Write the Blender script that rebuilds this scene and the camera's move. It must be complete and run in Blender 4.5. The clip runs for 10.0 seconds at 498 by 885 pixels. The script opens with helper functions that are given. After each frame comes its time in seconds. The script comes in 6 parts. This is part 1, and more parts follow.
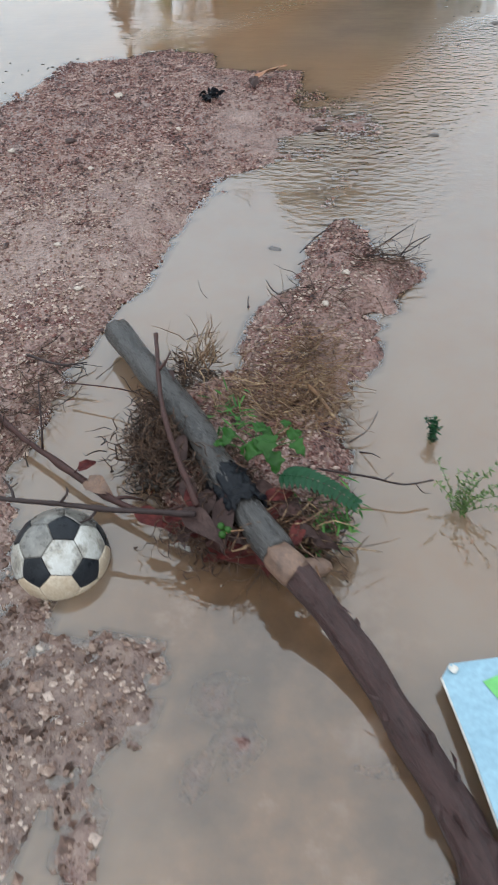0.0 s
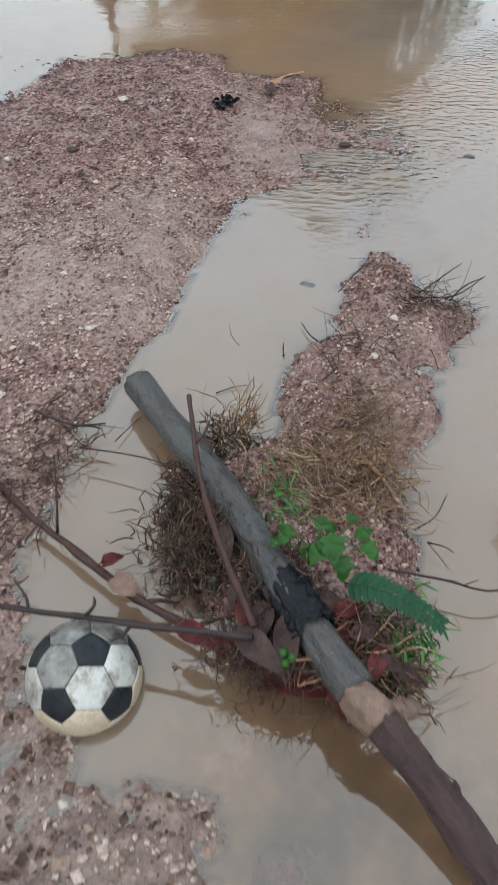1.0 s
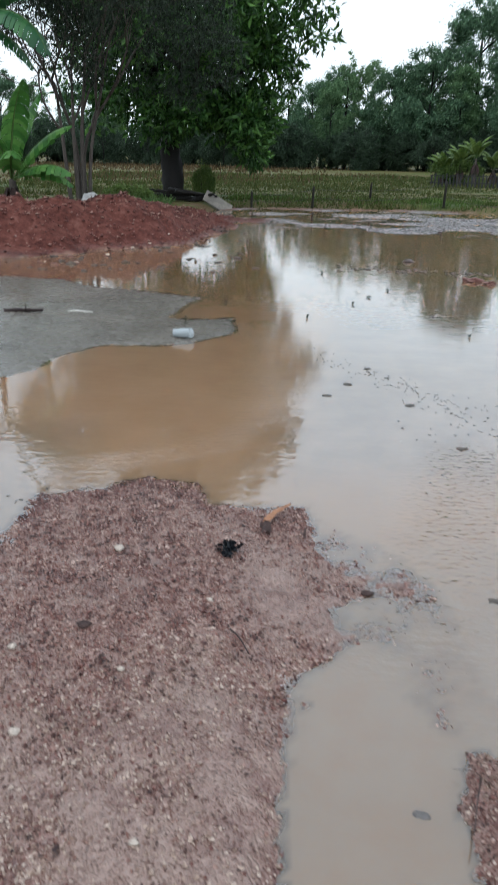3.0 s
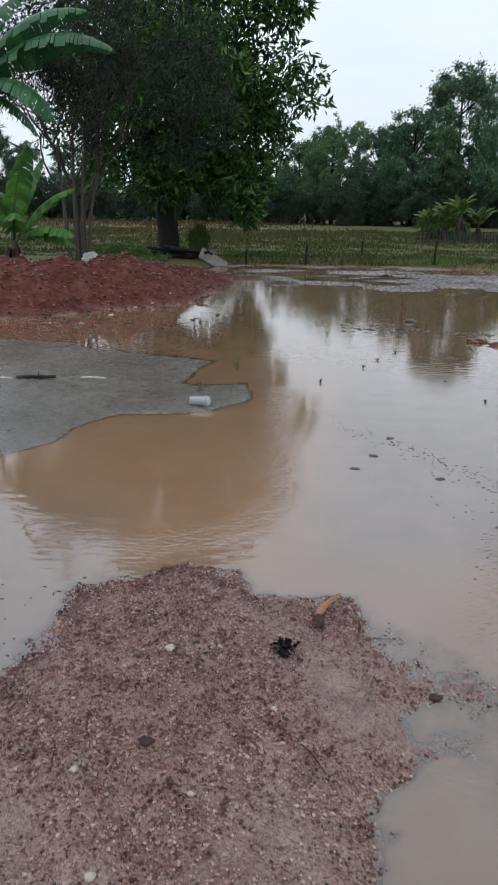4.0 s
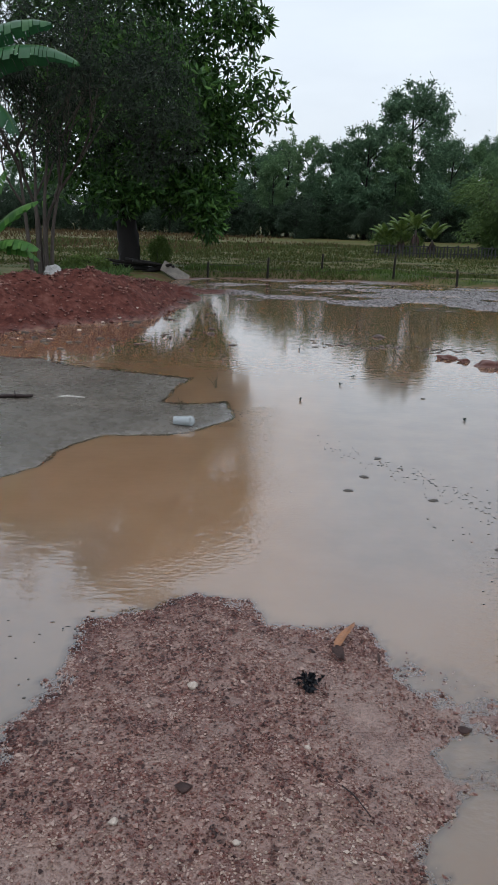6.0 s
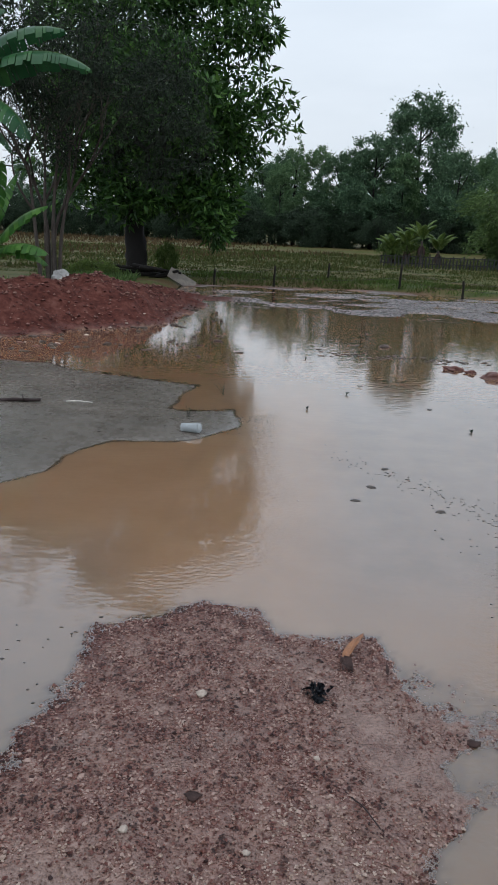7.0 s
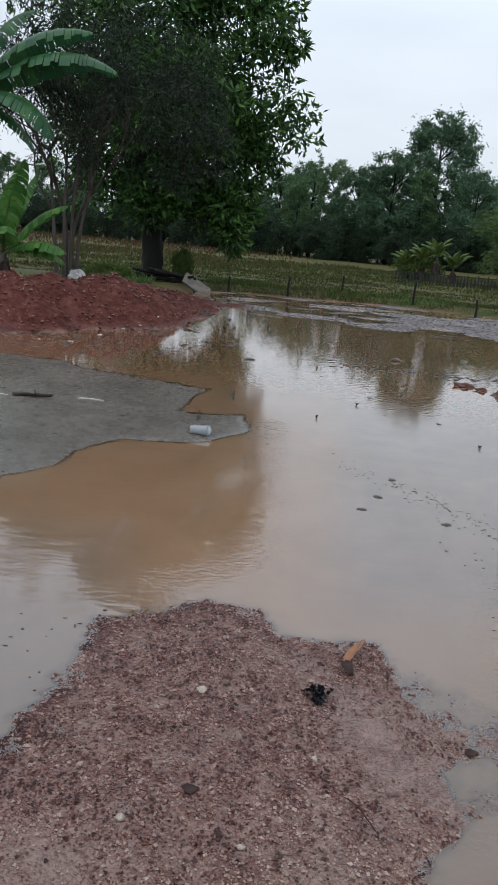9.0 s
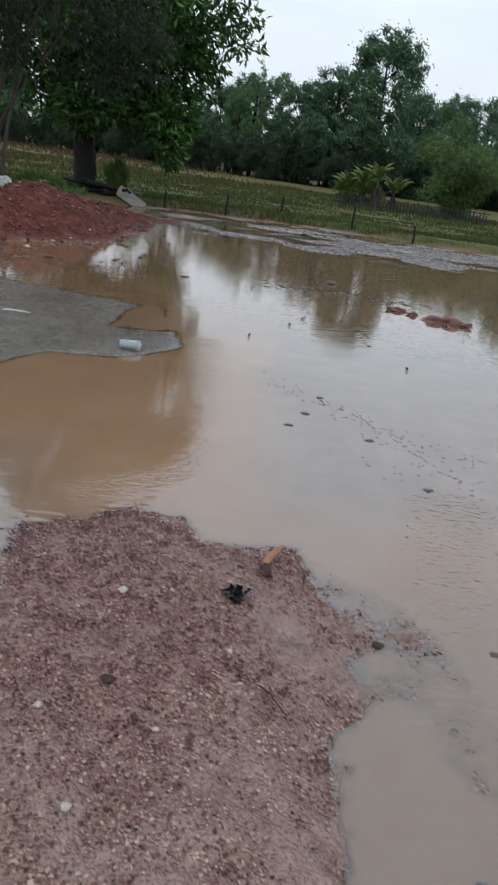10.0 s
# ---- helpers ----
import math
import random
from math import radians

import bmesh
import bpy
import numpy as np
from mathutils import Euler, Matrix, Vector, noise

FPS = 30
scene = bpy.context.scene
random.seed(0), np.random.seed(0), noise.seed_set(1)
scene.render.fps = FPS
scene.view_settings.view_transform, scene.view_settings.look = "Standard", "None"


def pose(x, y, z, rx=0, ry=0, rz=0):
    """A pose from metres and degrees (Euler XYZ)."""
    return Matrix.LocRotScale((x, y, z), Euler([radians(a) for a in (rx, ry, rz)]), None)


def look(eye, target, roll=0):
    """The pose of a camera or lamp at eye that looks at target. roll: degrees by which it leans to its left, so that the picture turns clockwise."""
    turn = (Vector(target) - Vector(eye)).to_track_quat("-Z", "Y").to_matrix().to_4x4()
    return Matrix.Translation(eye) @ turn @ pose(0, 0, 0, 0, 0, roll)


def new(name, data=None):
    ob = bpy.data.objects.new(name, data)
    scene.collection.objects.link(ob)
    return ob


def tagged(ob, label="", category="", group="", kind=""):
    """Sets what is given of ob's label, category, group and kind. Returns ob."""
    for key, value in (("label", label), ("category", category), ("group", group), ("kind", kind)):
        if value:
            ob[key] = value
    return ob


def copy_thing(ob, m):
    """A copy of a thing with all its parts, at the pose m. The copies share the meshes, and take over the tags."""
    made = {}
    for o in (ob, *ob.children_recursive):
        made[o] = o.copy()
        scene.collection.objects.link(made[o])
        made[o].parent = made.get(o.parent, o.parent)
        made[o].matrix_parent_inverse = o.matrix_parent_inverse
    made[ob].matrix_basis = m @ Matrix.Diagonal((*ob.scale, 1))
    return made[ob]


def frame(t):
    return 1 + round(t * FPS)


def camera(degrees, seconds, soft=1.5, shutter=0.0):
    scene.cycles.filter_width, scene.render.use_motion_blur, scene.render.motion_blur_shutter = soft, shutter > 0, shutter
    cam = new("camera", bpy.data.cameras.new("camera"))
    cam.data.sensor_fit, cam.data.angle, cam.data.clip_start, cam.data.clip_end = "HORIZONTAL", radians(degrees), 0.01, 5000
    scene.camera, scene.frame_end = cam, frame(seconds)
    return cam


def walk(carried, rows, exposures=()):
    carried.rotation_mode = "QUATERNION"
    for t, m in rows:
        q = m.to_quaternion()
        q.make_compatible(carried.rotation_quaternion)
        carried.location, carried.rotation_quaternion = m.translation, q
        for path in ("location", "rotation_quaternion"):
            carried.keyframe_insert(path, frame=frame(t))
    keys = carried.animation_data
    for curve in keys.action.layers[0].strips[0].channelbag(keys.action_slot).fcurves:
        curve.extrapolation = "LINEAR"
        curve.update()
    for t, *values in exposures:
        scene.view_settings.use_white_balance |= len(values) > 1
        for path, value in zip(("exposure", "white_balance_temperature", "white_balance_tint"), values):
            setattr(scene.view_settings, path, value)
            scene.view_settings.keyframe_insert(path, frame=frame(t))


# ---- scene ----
cam = camera(37.9, 10.0, shutter=0.4)
PATH = [
    (0, (0.777, 0.145, 1.276), (0.378, 1.523, -0.117), -4.5),
    (0.5, (0.638, 0.297, 1.251), (0.256, 1.665, -0.157), -3.3),
    (1, (0.541, 0.42, 1.248), (0.215, 1.8, -0.162), -1.5),
    (1.5, (0.416, 0.628, 1.283), (0.16, 2.066, -0.083), -0.3),
    (2, (0.267, 0.757, 1.406), (-0.018, 2.388, 0.283), -0.3),
    (2.5, (0.02, 0.842, 1.487), (-0.09, 2.611, 0.56), 2.3),
    (2.7, (-0.062, 0.871, 1.535), (-0.12, 2.692, 0.709), 1.8),
    (3.8, (-0.385, 1.014, 1.724), (-0.411, 2.917, 1.107), 0.6),
    (4, (-0.446, 1.046, 1.744), (-0.456, 2.957, 1.153), 1.0),
    (4.5, (-0.584, 1.088, 1.771), (-0.499, 3.009, 1.219), 1.5),
    (5, (-0.648, 1.105, 1.804), (-0.55, 3.025, 1.252), 1.2),
    (5.5, (-0.687, 1.108, 1.812), (-0.581, 3.024, 1.249), 1.4),
    (7, (-0.764, 1.104, 1.823), (-0.66, 3.027, 1.281), 2.6),
    (7.5, (-0.776, 1.095, 1.825), (-0.682, 3.021, 1.296), 3.5),
    (8, (-0.777, 1.081, 1.822), (-0.696, 3.01, 1.3), 4.0),
    (8.5, (-0.783, 1.076, 1.817), (-0.708, 3.007, 1.299), 4.4),
    (9, (-0.788, 1.07, 1.791), (-0.702, 2.999, 1.272), 5.2),
    (9.5, (-0.787, 1.074, 1.759), (-0.604, 2.971, 1.15), 7.0),
    (10, (-0.727, 1.028, 1.727), (-0.449, 2.883, 1.032), 8.0),
]
EXPOSURES = [(0.0, 0.60, 6350, 7), (1.5, 0.68, 6200, 4), (2.0, 0.82, 6100, 3), (2.5, 0.84, 6100, 7), (2.8, 0.64, 6150, 6), (3.8, 0.10, 6300, 10), (4.5, -0.05, 6350, 11), (5.5, 0.0, 6350, 11), (7.0, -0.10, 6350, 11), (8.0, -0.12, 6350, 11), (9.0, -0.06, 6350, 11), (10.0, 0.04, 6350, 10)]
walk(cam, [(t, look(eye, target, roll)) for t, eye, target, roll in PATH], EXPOSURES)

# ---- sky and sun: a bright overcast day ----
world = bpy.data.worlds.new("overcast")
scene.world = world
world.use_nodes = True
wn, wl = world.node_tree.nodes, world.node_tree.links
wn.clear()
w_out = wn.new("ShaderNodeOutputWorld")
w_bg = wn.new("ShaderNodeBackground")
w_sky = wn.new("ShaderNodeTexSky")
w_sky.sky_type, w_sky.sun_disc = "NISHITA", False
w_sky.sun_elevation, w_sky.sun_rotation = radians(48), radians(200)
w_sky.dust_density, w_sky.ozone_density = 4.0, 1.0
w_co = wn.new("ShaderNodeTexCoord")
w_map = wn.new("ShaderNodeMapping")
w_map.inputs["Scale"].default_value = (1.0, 1.0, 3.5)
w_noise = wn.new("ShaderNodeTexNoise")
w_noise.inputs["Scale"].default_value, w_noise.inputs["Detail"].default_value = 2.2, 5
w_ramp = wn.new("ShaderNodeValToRGB")
w_ramp.color_ramp.elements[0].position, w_ramp.color_ramp.elements[0].color = 0.3, (0.74, 0.79, 0.83, 1)
w_ramp.color_ramp.elements[1].position, w_ramp.color_ramp.elements[1].color = 0.7, (0.90, 0.945, 0.975, 1)
w_mul = wn.new("ShaderNodeMix")
w_mul.data_type, w_mul.blend_type = "RGBA", "MULTIPLY"
w_mul.inputs[0].default_value = 1.0
w_mul.inputs[7].default_value = (0.09, 0.09, 0.09, 1)
w_mix = wn.new("ShaderNodeMix")
w_mix.data_type = "RGBA"
w_mix.inputs[0].default_value = 0.88
wl.new(w_co.outputs["Generated"], w_map.inputs["Vector"])
wl.new(w_map.outputs[0], w_noise.inputs["Vector"])
wl.new(w_noise.outputs["Fac"], w_ramp.inputs[0])
wl.new(w_sky.outputs[0], w_mul.inputs[6])
wl.new(w_mul.outputs[2], w_mix.inputs[6])
wl.new(w_ramp.outputs[0], w_mix.inputs[7])
w_sep = wn.new("ShaderNodeSeparateXYZ")
# an overcast sky is brighter and bluer overhead than at the horizon
w_grade = wn.new("ShaderNodeMix")
w_grade.data_type, w_grade.blend_type = "RGBA", "MULTIPLY"
w_grade.inputs[0].default_value = 1.0
wl.new(w_co.outputs["Generated"], w_sep.inputs[0])
wl.new(w_mix.outputs[2], w_grade.inputs[6])
w_tint = wn.new("ShaderNodeValToRGB")
for el, (at, col) in zip([w_tint.color_ramp.elements[0], w_tint.color_ramp.elements[1], w_tint.color_ramp.elements.new(0.26), w_tint.color_ramp.elements.new(0.5)],
                         ((0.0, (0.50, 0.505, 0.51)), (1.0, (0.79, 0.85, 0.92)), (0.26, (0.52, 0.54, 0.56)), (0.5, (0.74, 0.81, 0.89)))):
    el.position, el.color = at, (*col, 1)
wl.new(w_sep.outputs["Z"], w_tint.inputs[0])
wl.new(w_tint.outputs[0], w_grade.inputs[7])
wl.new(w_grade.outputs[2], w_bg.inputs["Color"])
w_bg.inputs["Strength"].default_value = 2.1
wl.new(w_bg.outputs[0], w_out.inputs["Surface"])
sun_data = bpy.data.lights.new("sun", "SUN")
sun_data.energy, sun_data.angle, sun_data.color = 0.5, radians(90), (1.0, 0.97, 0.92)
sun = new("sun", sun_data)
sun.matrix_world = look((-3, -7, 12), (0, 3, 0))


# ---- materials ----
class Mat:
    """A node material under construction."""

    def __init__(self, name, rough=0.7, metal=0.0, spec=0.5):
        self.m = bpy.data.materials.new(name)
        self.m.use_nodes = True
        self.n, self.l = self.m.node_tree.nodes, self.m.node_tree.links
        self.p = self.n["Principled BSDF"]
        self.p.inputs["Roughness"].default_value = rough
        self.p.inputs["Metallic"].default_value = metal
        self.p.inputs["Specular IOR Level"].default_value = spec
        self.vec = self.n.new("ShaderNodeTexCoord").outputs["Object"]

    def feed(self, value, socket):
        if isinstance(value, (int, float)):
            socket.default_value = value
        elif isinstance(value, tuple):
            socket.default_value = (*value, 1) if len(value) == 3 and socket.type == "RGBA" else value
        else:
            self.l.new(value, socket)

    def noise(self, scale, detail=4, rough=0.6, stretch=None):
        t = self.n.new("ShaderNodeTexNoise")
        t.inputs["Scale"].default_value, t.inputs["Detail"].default_value, t.inputs["Roughness"].default_value = scale, detail, rough
        vec = self.vec
        if stretch:
            mp = self.n.new("ShaderNodeMapping")
            mp.inputs["Scale"].default_value = stretch
            self.l.new(vec, mp.inputs["Vector"])
            vec = mp.outputs[0]
        self.l.new(vec, t.inputs["Vector"])
        return t.outputs["Fac"]

    def cells(self, scale, what="Color"):
        t = self.n.new("ShaderNodeTexVoronoi")
        t.inputs["Scale"].default_value = scale
        self.l.new(self.vec, t.inputs["Vector"])
        return t.outputs[what]

    def ramp(self, fac, *stops):
        r = self.n.new("ShaderNodeValToRGB")
        e = r.color_ramp.elements
        while len(e) < len(stops):
            e.new(0.5)
        for el, (at, col) in zip(e, stops):
            el.position = at
            el.color = (*col, 1) if isinstance(col, tuple) else (col, col, col, 1)
        self.feed(fac, r.inputs[0])
        return r.outputs[0]

    def mix(self, fac, a, b, mode="MIX"):
        x = self.n.new("ShaderNodeMix")
        x.data_type, x.blend_type = "RGBA", mode
        self.feed(fac, x.inputs[0]), self.feed(a, x.inputs[6]), self.feed(b, x.inputs[7])
        return x.outputs[2]

    def math(self, op, a, b=0.0):
        x = self.n.new("ShaderNodeMath")
        x.operation, x.use_clamp = op, False
        self.feed(a, x.inputs[0]), self.feed(b, x.inputs[1])
        return x.outputs[0]

    def attr(self, name):
        a = self.n.new("ShaderNodeAttribute")
        a.attribute_name = name
        return a.outputs["Fac"]

    def island(self):
        return self.n.new("ShaderNodeNewGeometry").outputs["Random Per Island"]

    def chance(self):
        return self.n.new("ShaderNodeObjectInfo").outputs["Random"]

    def bump(self, height, depth, normal=None):
        b = self.n.new("ShaderNodeBump")
        b.inputs["Distance"].default_value = depth
        self.feed(height, b.inputs["Height"])
        if normal is not None:
            self.l.new(normal, b.inputs["Normal"])
        return b.outputs[0]

    def done(self, color=None, rough=None, normal=None):
        if color is not None:
            self.feed(color, self.p.inputs["Base Color"])
        if rough is not None:
            self.feed(rough, self.p.inputs["Roughness"])
        if normal is not None:
            self.l.new(normal, self.p.inputs["Normal"])
        return self.m


def plain(name, low, high, scale=30, rough=0.6, depth=0.001, metal=0.0, fine=None, stretch=None):
    """A surface that drifts between two colours, with a fine relief."""
    k = Mat(name, rough, metal)
    a = k.noise(scale, 5, 0.6, stretch)
    b = k.noise(fine or scale * 7, 3, 0.6, stretch)
    col = k.mix(k.ramp(b, (0.3, 0.0), (0.7, 0.5)), k.ramp(a, (0.3, low), (0.7, high)), tuple(0.6 * v for v in low))
    return k.done(col, k.ramp(a, (0.3, rough * 0.8), (0.7, min(1.0, rough * 1.15))), k.bump(b, depth))


def ground_material():
    k = Mat("wet_ground")
    big, mid, fine = k.noise(1.3, 5), k.noise(9, 5), k.noise(70, 4)
    peb, dist = k.cells(95), k.cells(95, "Distance")
    grav = k.ramp(k.math("ADD", k.math("MULTIPLY", mid, 0.6), k.math("MULTIPLY", big, 0.4)),
                  (0.40, (0.085, 0.033, 0.027)), (0.46, (0.145, 0.074, 0.060)), (0.53, (0.215, 0.138, 0.112)), (0.62, (0.16, 0.094, 0.070)))
    grav = k.mix(k.ramp(k.noise(5, 3), (0.4, 0.25), (0.6, 0.65)), grav, k.ramp(peb, (0.1, (0.05, 0.02, 0.017)), (0.45, (0.125, 0.062, 0.051)), (0.8, (0.175, 0.108, 0.088)), (0.97, (0.30, 0.24, 0.205))))
    grav = k.mix(k.math("MULTIPLY", k.attr("ruddy"), 0.5), grav, k.ramp(k.noise(13, 6, 0.75), (0.38, (0.045, 0.014, 0.012)), (0.5, (0.11, 0.045, 0.036)), (0.62, (0.21, 0.125, 0.10))))
    fines = k.ramp(k.math("ADD", k.math("MULTIPLY", mid, 0.5), k.math("MULTIPLY", fine, 0.5)), (0.38, (0.115, 0.066, 0.053)), (0.5, (0.175, 0.113, 0.092)), (0.62, (0.235, 0.165, 0.14)))
    grav = k.mix(k.math("MULTIPLY", k.attr("fines"), 0.8), grav, fines)
    sand = k.ramp(k.math("ADD", k.math("MULTIPLY", big, 0.8), k.math("MULTIPLY", fine, 0.2)),
                  (0.35, (0.066, 0.057, 0.048)), (0.6, (0.104, 0.090, 0.076)))
    red = k.ramp(k.math("ADD", k.math("MULTIPLY", mid, 0.5), k.math("MULTIPLY", k.noise(3.5, 6, 0.7), 0.5)),
                 (0.38, (0.034, 0.011, 0.009)), (0.52, (0.078, 0.027, 0.021)), (0.66, (0.125, 0.056, 0.044)))
    mud = k.ramp(k.noise(2.2, 6, 0.65), (0.35, (0.036, 0.026, 0.023)), (0.65, (0.10, 0.075, 0.069)))
    rows_of_grass = k.noise(0.35, 6, 0.65, (0.35, 1.6, 1))
    grass = k.ramp(rows_of_grass, (0.36, (0.025, 0.042, 0.010)), (0.45, (0.06, 0.066, 0.020)), (0.54, (0.078, 0.066, 0.027)), (0.64, (0.075, 0.050, 0.026)))
    col = k.mix(k.attr("mud"), grav, mud)
    col = k.mix(k.attr("sand"), col, sand)
    col = k.mix(k.attr("red"), col, red)
    col = k.mix(k.attr("grass"), col, grass)
    col = k.mix(k.attr("silty"), col, k.ramp(k.noise(26, 7, 0.75), (0.36, (0.05, 0.028, 0.021)), (0.5, (0.095, 0.058, 0.045)), (0.66, (0.155, 0.11, 0.084))))
    col = k.mix(k.math("MULTIPLY", k.attr("wet"), 0.9), col, k.ramp(mid, (0.35, (0.19, 0.122, 0.09)), (0.65, (0.275, 0.192, 0.148))))
    pebbly = k.math("MULTIPLY", k.attr("stony"), k.ramp(dist, (0.0, 1.0), (0.6, 0.0)))
    even = k.math("SUBTRACT", 1.0, k.math("MULTIPLY", k.attr("sand"), 0.8))
    normal = k.bump(pebbly, 0.006, k.bump(k.math("MULTIPLY", fine, even), 0.007, k.bump(k.math("MULTIPLY", mid, even), 0.012)))
    rough = k.ramp(k.math("ADD", k.math("MULTIPLY", mid, 0.6), k.math("MULTIPLY", k.attr("dry"), 0.35)), (0.25, 0.22), (0.65, 0.65))
    k.feed(k.math("SUBTRACT", 0.5, k.math("MULTIPLY", k.math("MAXIMUM", k.math("MAXIMUM", k.attr("dry"), k.attr("wet")), k.math("MAXIMUM", k.math("MULTIPLY", k.attr("mud"), 0.85), k.math("MULTIPLY", k.attr("sand"), 0.55))), 0.47)), k.p.inputs["Specular IOR Level"])
    return k.done(col, rough, normal)


def water_material():
    """Silty flood water: a murky body that thins out over the shallows, under a glossy skin."""
    k = Mat("silty_water")
    nt, n, l = k.m.node_tree, k.n, k.l
    silt = k.ramp(k.noise(1.6, 4), (0.3, (0.178, 0.104, 0.059)), (0.7, (0.208, 0.126, 0.076)))
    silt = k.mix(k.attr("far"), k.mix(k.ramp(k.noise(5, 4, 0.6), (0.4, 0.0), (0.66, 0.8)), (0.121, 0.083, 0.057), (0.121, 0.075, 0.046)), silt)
    swirl = k.ramp(k.noise(4.5, 6, 0.62), (0.36, (0.046, 0.028, 0.017)), (0.46, (0.070, 0.042, 0.025)), (0.55, (0.095, 0.054, 0.030)), (0.64, (0.135, 0.09, 0.064)))
    silt = k.mix(k.math("MULTIPLY", k.attr("stir"), 0.9), silt, swirl)
    # the mask named clear paints in the sky's grey reflection
    silt = k.mix(k.attr("clear"), silt, k.ramp(k.noise(2.5, 4), (0.35, (0.085, 0.076, 0.07)), (0.65, (0.125, 0.104, 0.09))))
    fine, slow = k.noise(30, 3, 0.5, (0.35, 1.2, 1)), k.noise(5, 3, 0.5)
    strong = k.noise(26, 2, 0.5, (0.8, 1.3, 1))
    waves = k.noise(9, 2, 0.45, (0.7, 1.5, 1))
    small = k.bump(k.math("MULTIPLY", fine, k.attr("calm")), 0.00007, k.bump(k.math("MULTIPLY", waves, k.attr("calm")), 0.0013, k.bump(slow, 0.0003)))
    skin = k.bump(k.math("MULTIPLY", strong, k.attr("ripple")), 0.011, small)
    # light spreads a hand's width inside the silty body
    body = n.new("ShaderNodeSubsurfaceScattering")
    body.falloff = "BURLEY"
    body.inputs["Scale"].default_value = 0.14
    body.inputs["Radius"].default_value = (1.0, 0.8, 0.6)
    l.new(silt, body.inputs["Color"])
    clear = n.new("ShaderNodeBsdfTransparent")
    clear.inputs["Color"].default_value = (0.95, 0.9, 0.84, 1)
    murk = n.new("ShaderNodeMixShader")
    l.new(k.attr("murk"), murk.inputs[0])
    l.new(clear.outputs[0], murk.inputs[1])
    l.new(body.outputs[0], murk.inputs[2])
    gloss = n.new("ShaderNodeBsdfGlossy")
    gloss.inputs["Roughness"].default_value = 0.006
    l.new(skin, gloss.inputs["Normal"])
    fres = n.new("ShaderNodeFresnel")
    fres.inputs["IOR"].default_value = 1.42
    l.new(skin, fres.inputs["Normal"])
    top = n.new("ShaderNodeMixShader")
    l.new(k.math("MINIMUM", k.math("ADD", k.math("MULTIPLY", fres.outputs[0], 1.5), 0.034), 0.7), top.inputs[0])
    l.new(murk.outputs[0], top.inputs[1])
    l.new(gloss.outputs[0], top.inputs[2])
    n.remove(k.p)
    l.new(top.outputs[0], n["Material Output"].inputs["Surface"])
    return k.m


def leaf_material(name, dark, mid, light, rough=0.45, thin=0.25):
    k = Mat(name, rough, 0.0, 0.2)
    r = k.island()
    col = k.ramp(r, (0.0, dark), (0.5, mid), (1.0, light))
    col = k.mix(k.ramp(k.noise(3.0, 3), (0.35, 0.0), (0.65, 0.5)), col, tuple(0.55 * v for v in dark))
    col = k.mix(k.math("MULTIPLY", k.chance(), 0.45), col, (0.5, 0.62, 0.5), "MULTIPLY")
    k.done(col)
    tr = k.n.new("ShaderNodeBsdfTranslucent")
    k.l.new(col, tr.inputs["Color"])
    mx = k.n.new("ShaderNodeMixShader")
    mx.inputs[0].default_value = thin
    k.l.new(k.p.outputs[0], mx.inputs[1])
    k.l.new(tr.outputs[0], mx.inputs[2])
    k.l.new(mx.outputs[0], k.n["Material Output"].inputs["Surface"])
    return k.m


def bark_material(name, low, high, scale=12, rough=0.75, depth=0.006, spec=0.12, heading=None):
    k = Mat(name, rough, 0.0, spec)
    if heading is None:
        a, b = k.noise(scale, 6, 0.7, (1, 1, 0.35)), k.noise(scale * 6, 4, 0.7)
    else:  # grain that runs along a lying trunk
        turned = k.n.new("ShaderNodeMapping")
        turned.inputs["Rotation"].default_value = (0, 0, radians(-heading))
        k.l.new(k.vec, turned.inputs["Vector"])
        k.vec = turned.outputs[0]
        a, b = k.noise(scale * 2.0, 6, 0.75, (0.3, 1, 1)), k.noise(scale * 6, 5, 0.75, (0.6, 1, 1))
    col = k.mix(k.ramp(b, (0.35, 0.0), (0.75, 0.55)), k.ramp(a, (0.3, low), (0.7, high)), tuple(min(1, 1.6 * v) for v in high))
    return k.done(col, k.ramp(a, (0.3, rough * 0.6), (0.7, rough)), k.bump(a, depth, k.bump(b, depth * 0.4)))


def island_material(name, rough, *colors):
    """Small loose pieces, each of a colour of its own, sorted into drifts of redder and paler ones."""
    k = Mat(name, rough)
    drift = k.math("ADD", k.math("MULTIPLY", k.math("SUBTRACT", k.noise(3.2, 5, 0.7), 0.5), 1.3), k.math("MULTIPLY", k.math("SUBTRACT", k.noise(15, 4, 0.7), 0.48), 2.8))
    col = k.ramp(k.math("ADD", k.island(), drift), *[(i / (len(colors) - 1), c) for i, c in enumerate(colors)])
    col = k.mix(k.ramp(k.noise(160, 3), (0.35, 0.0), (0.7, 0.4)), col, tuple(0.5 * v for v in colors[0]))
    k.p.inputs["Specular IOR Level"].default_value = 0.25
    return k.done(col)


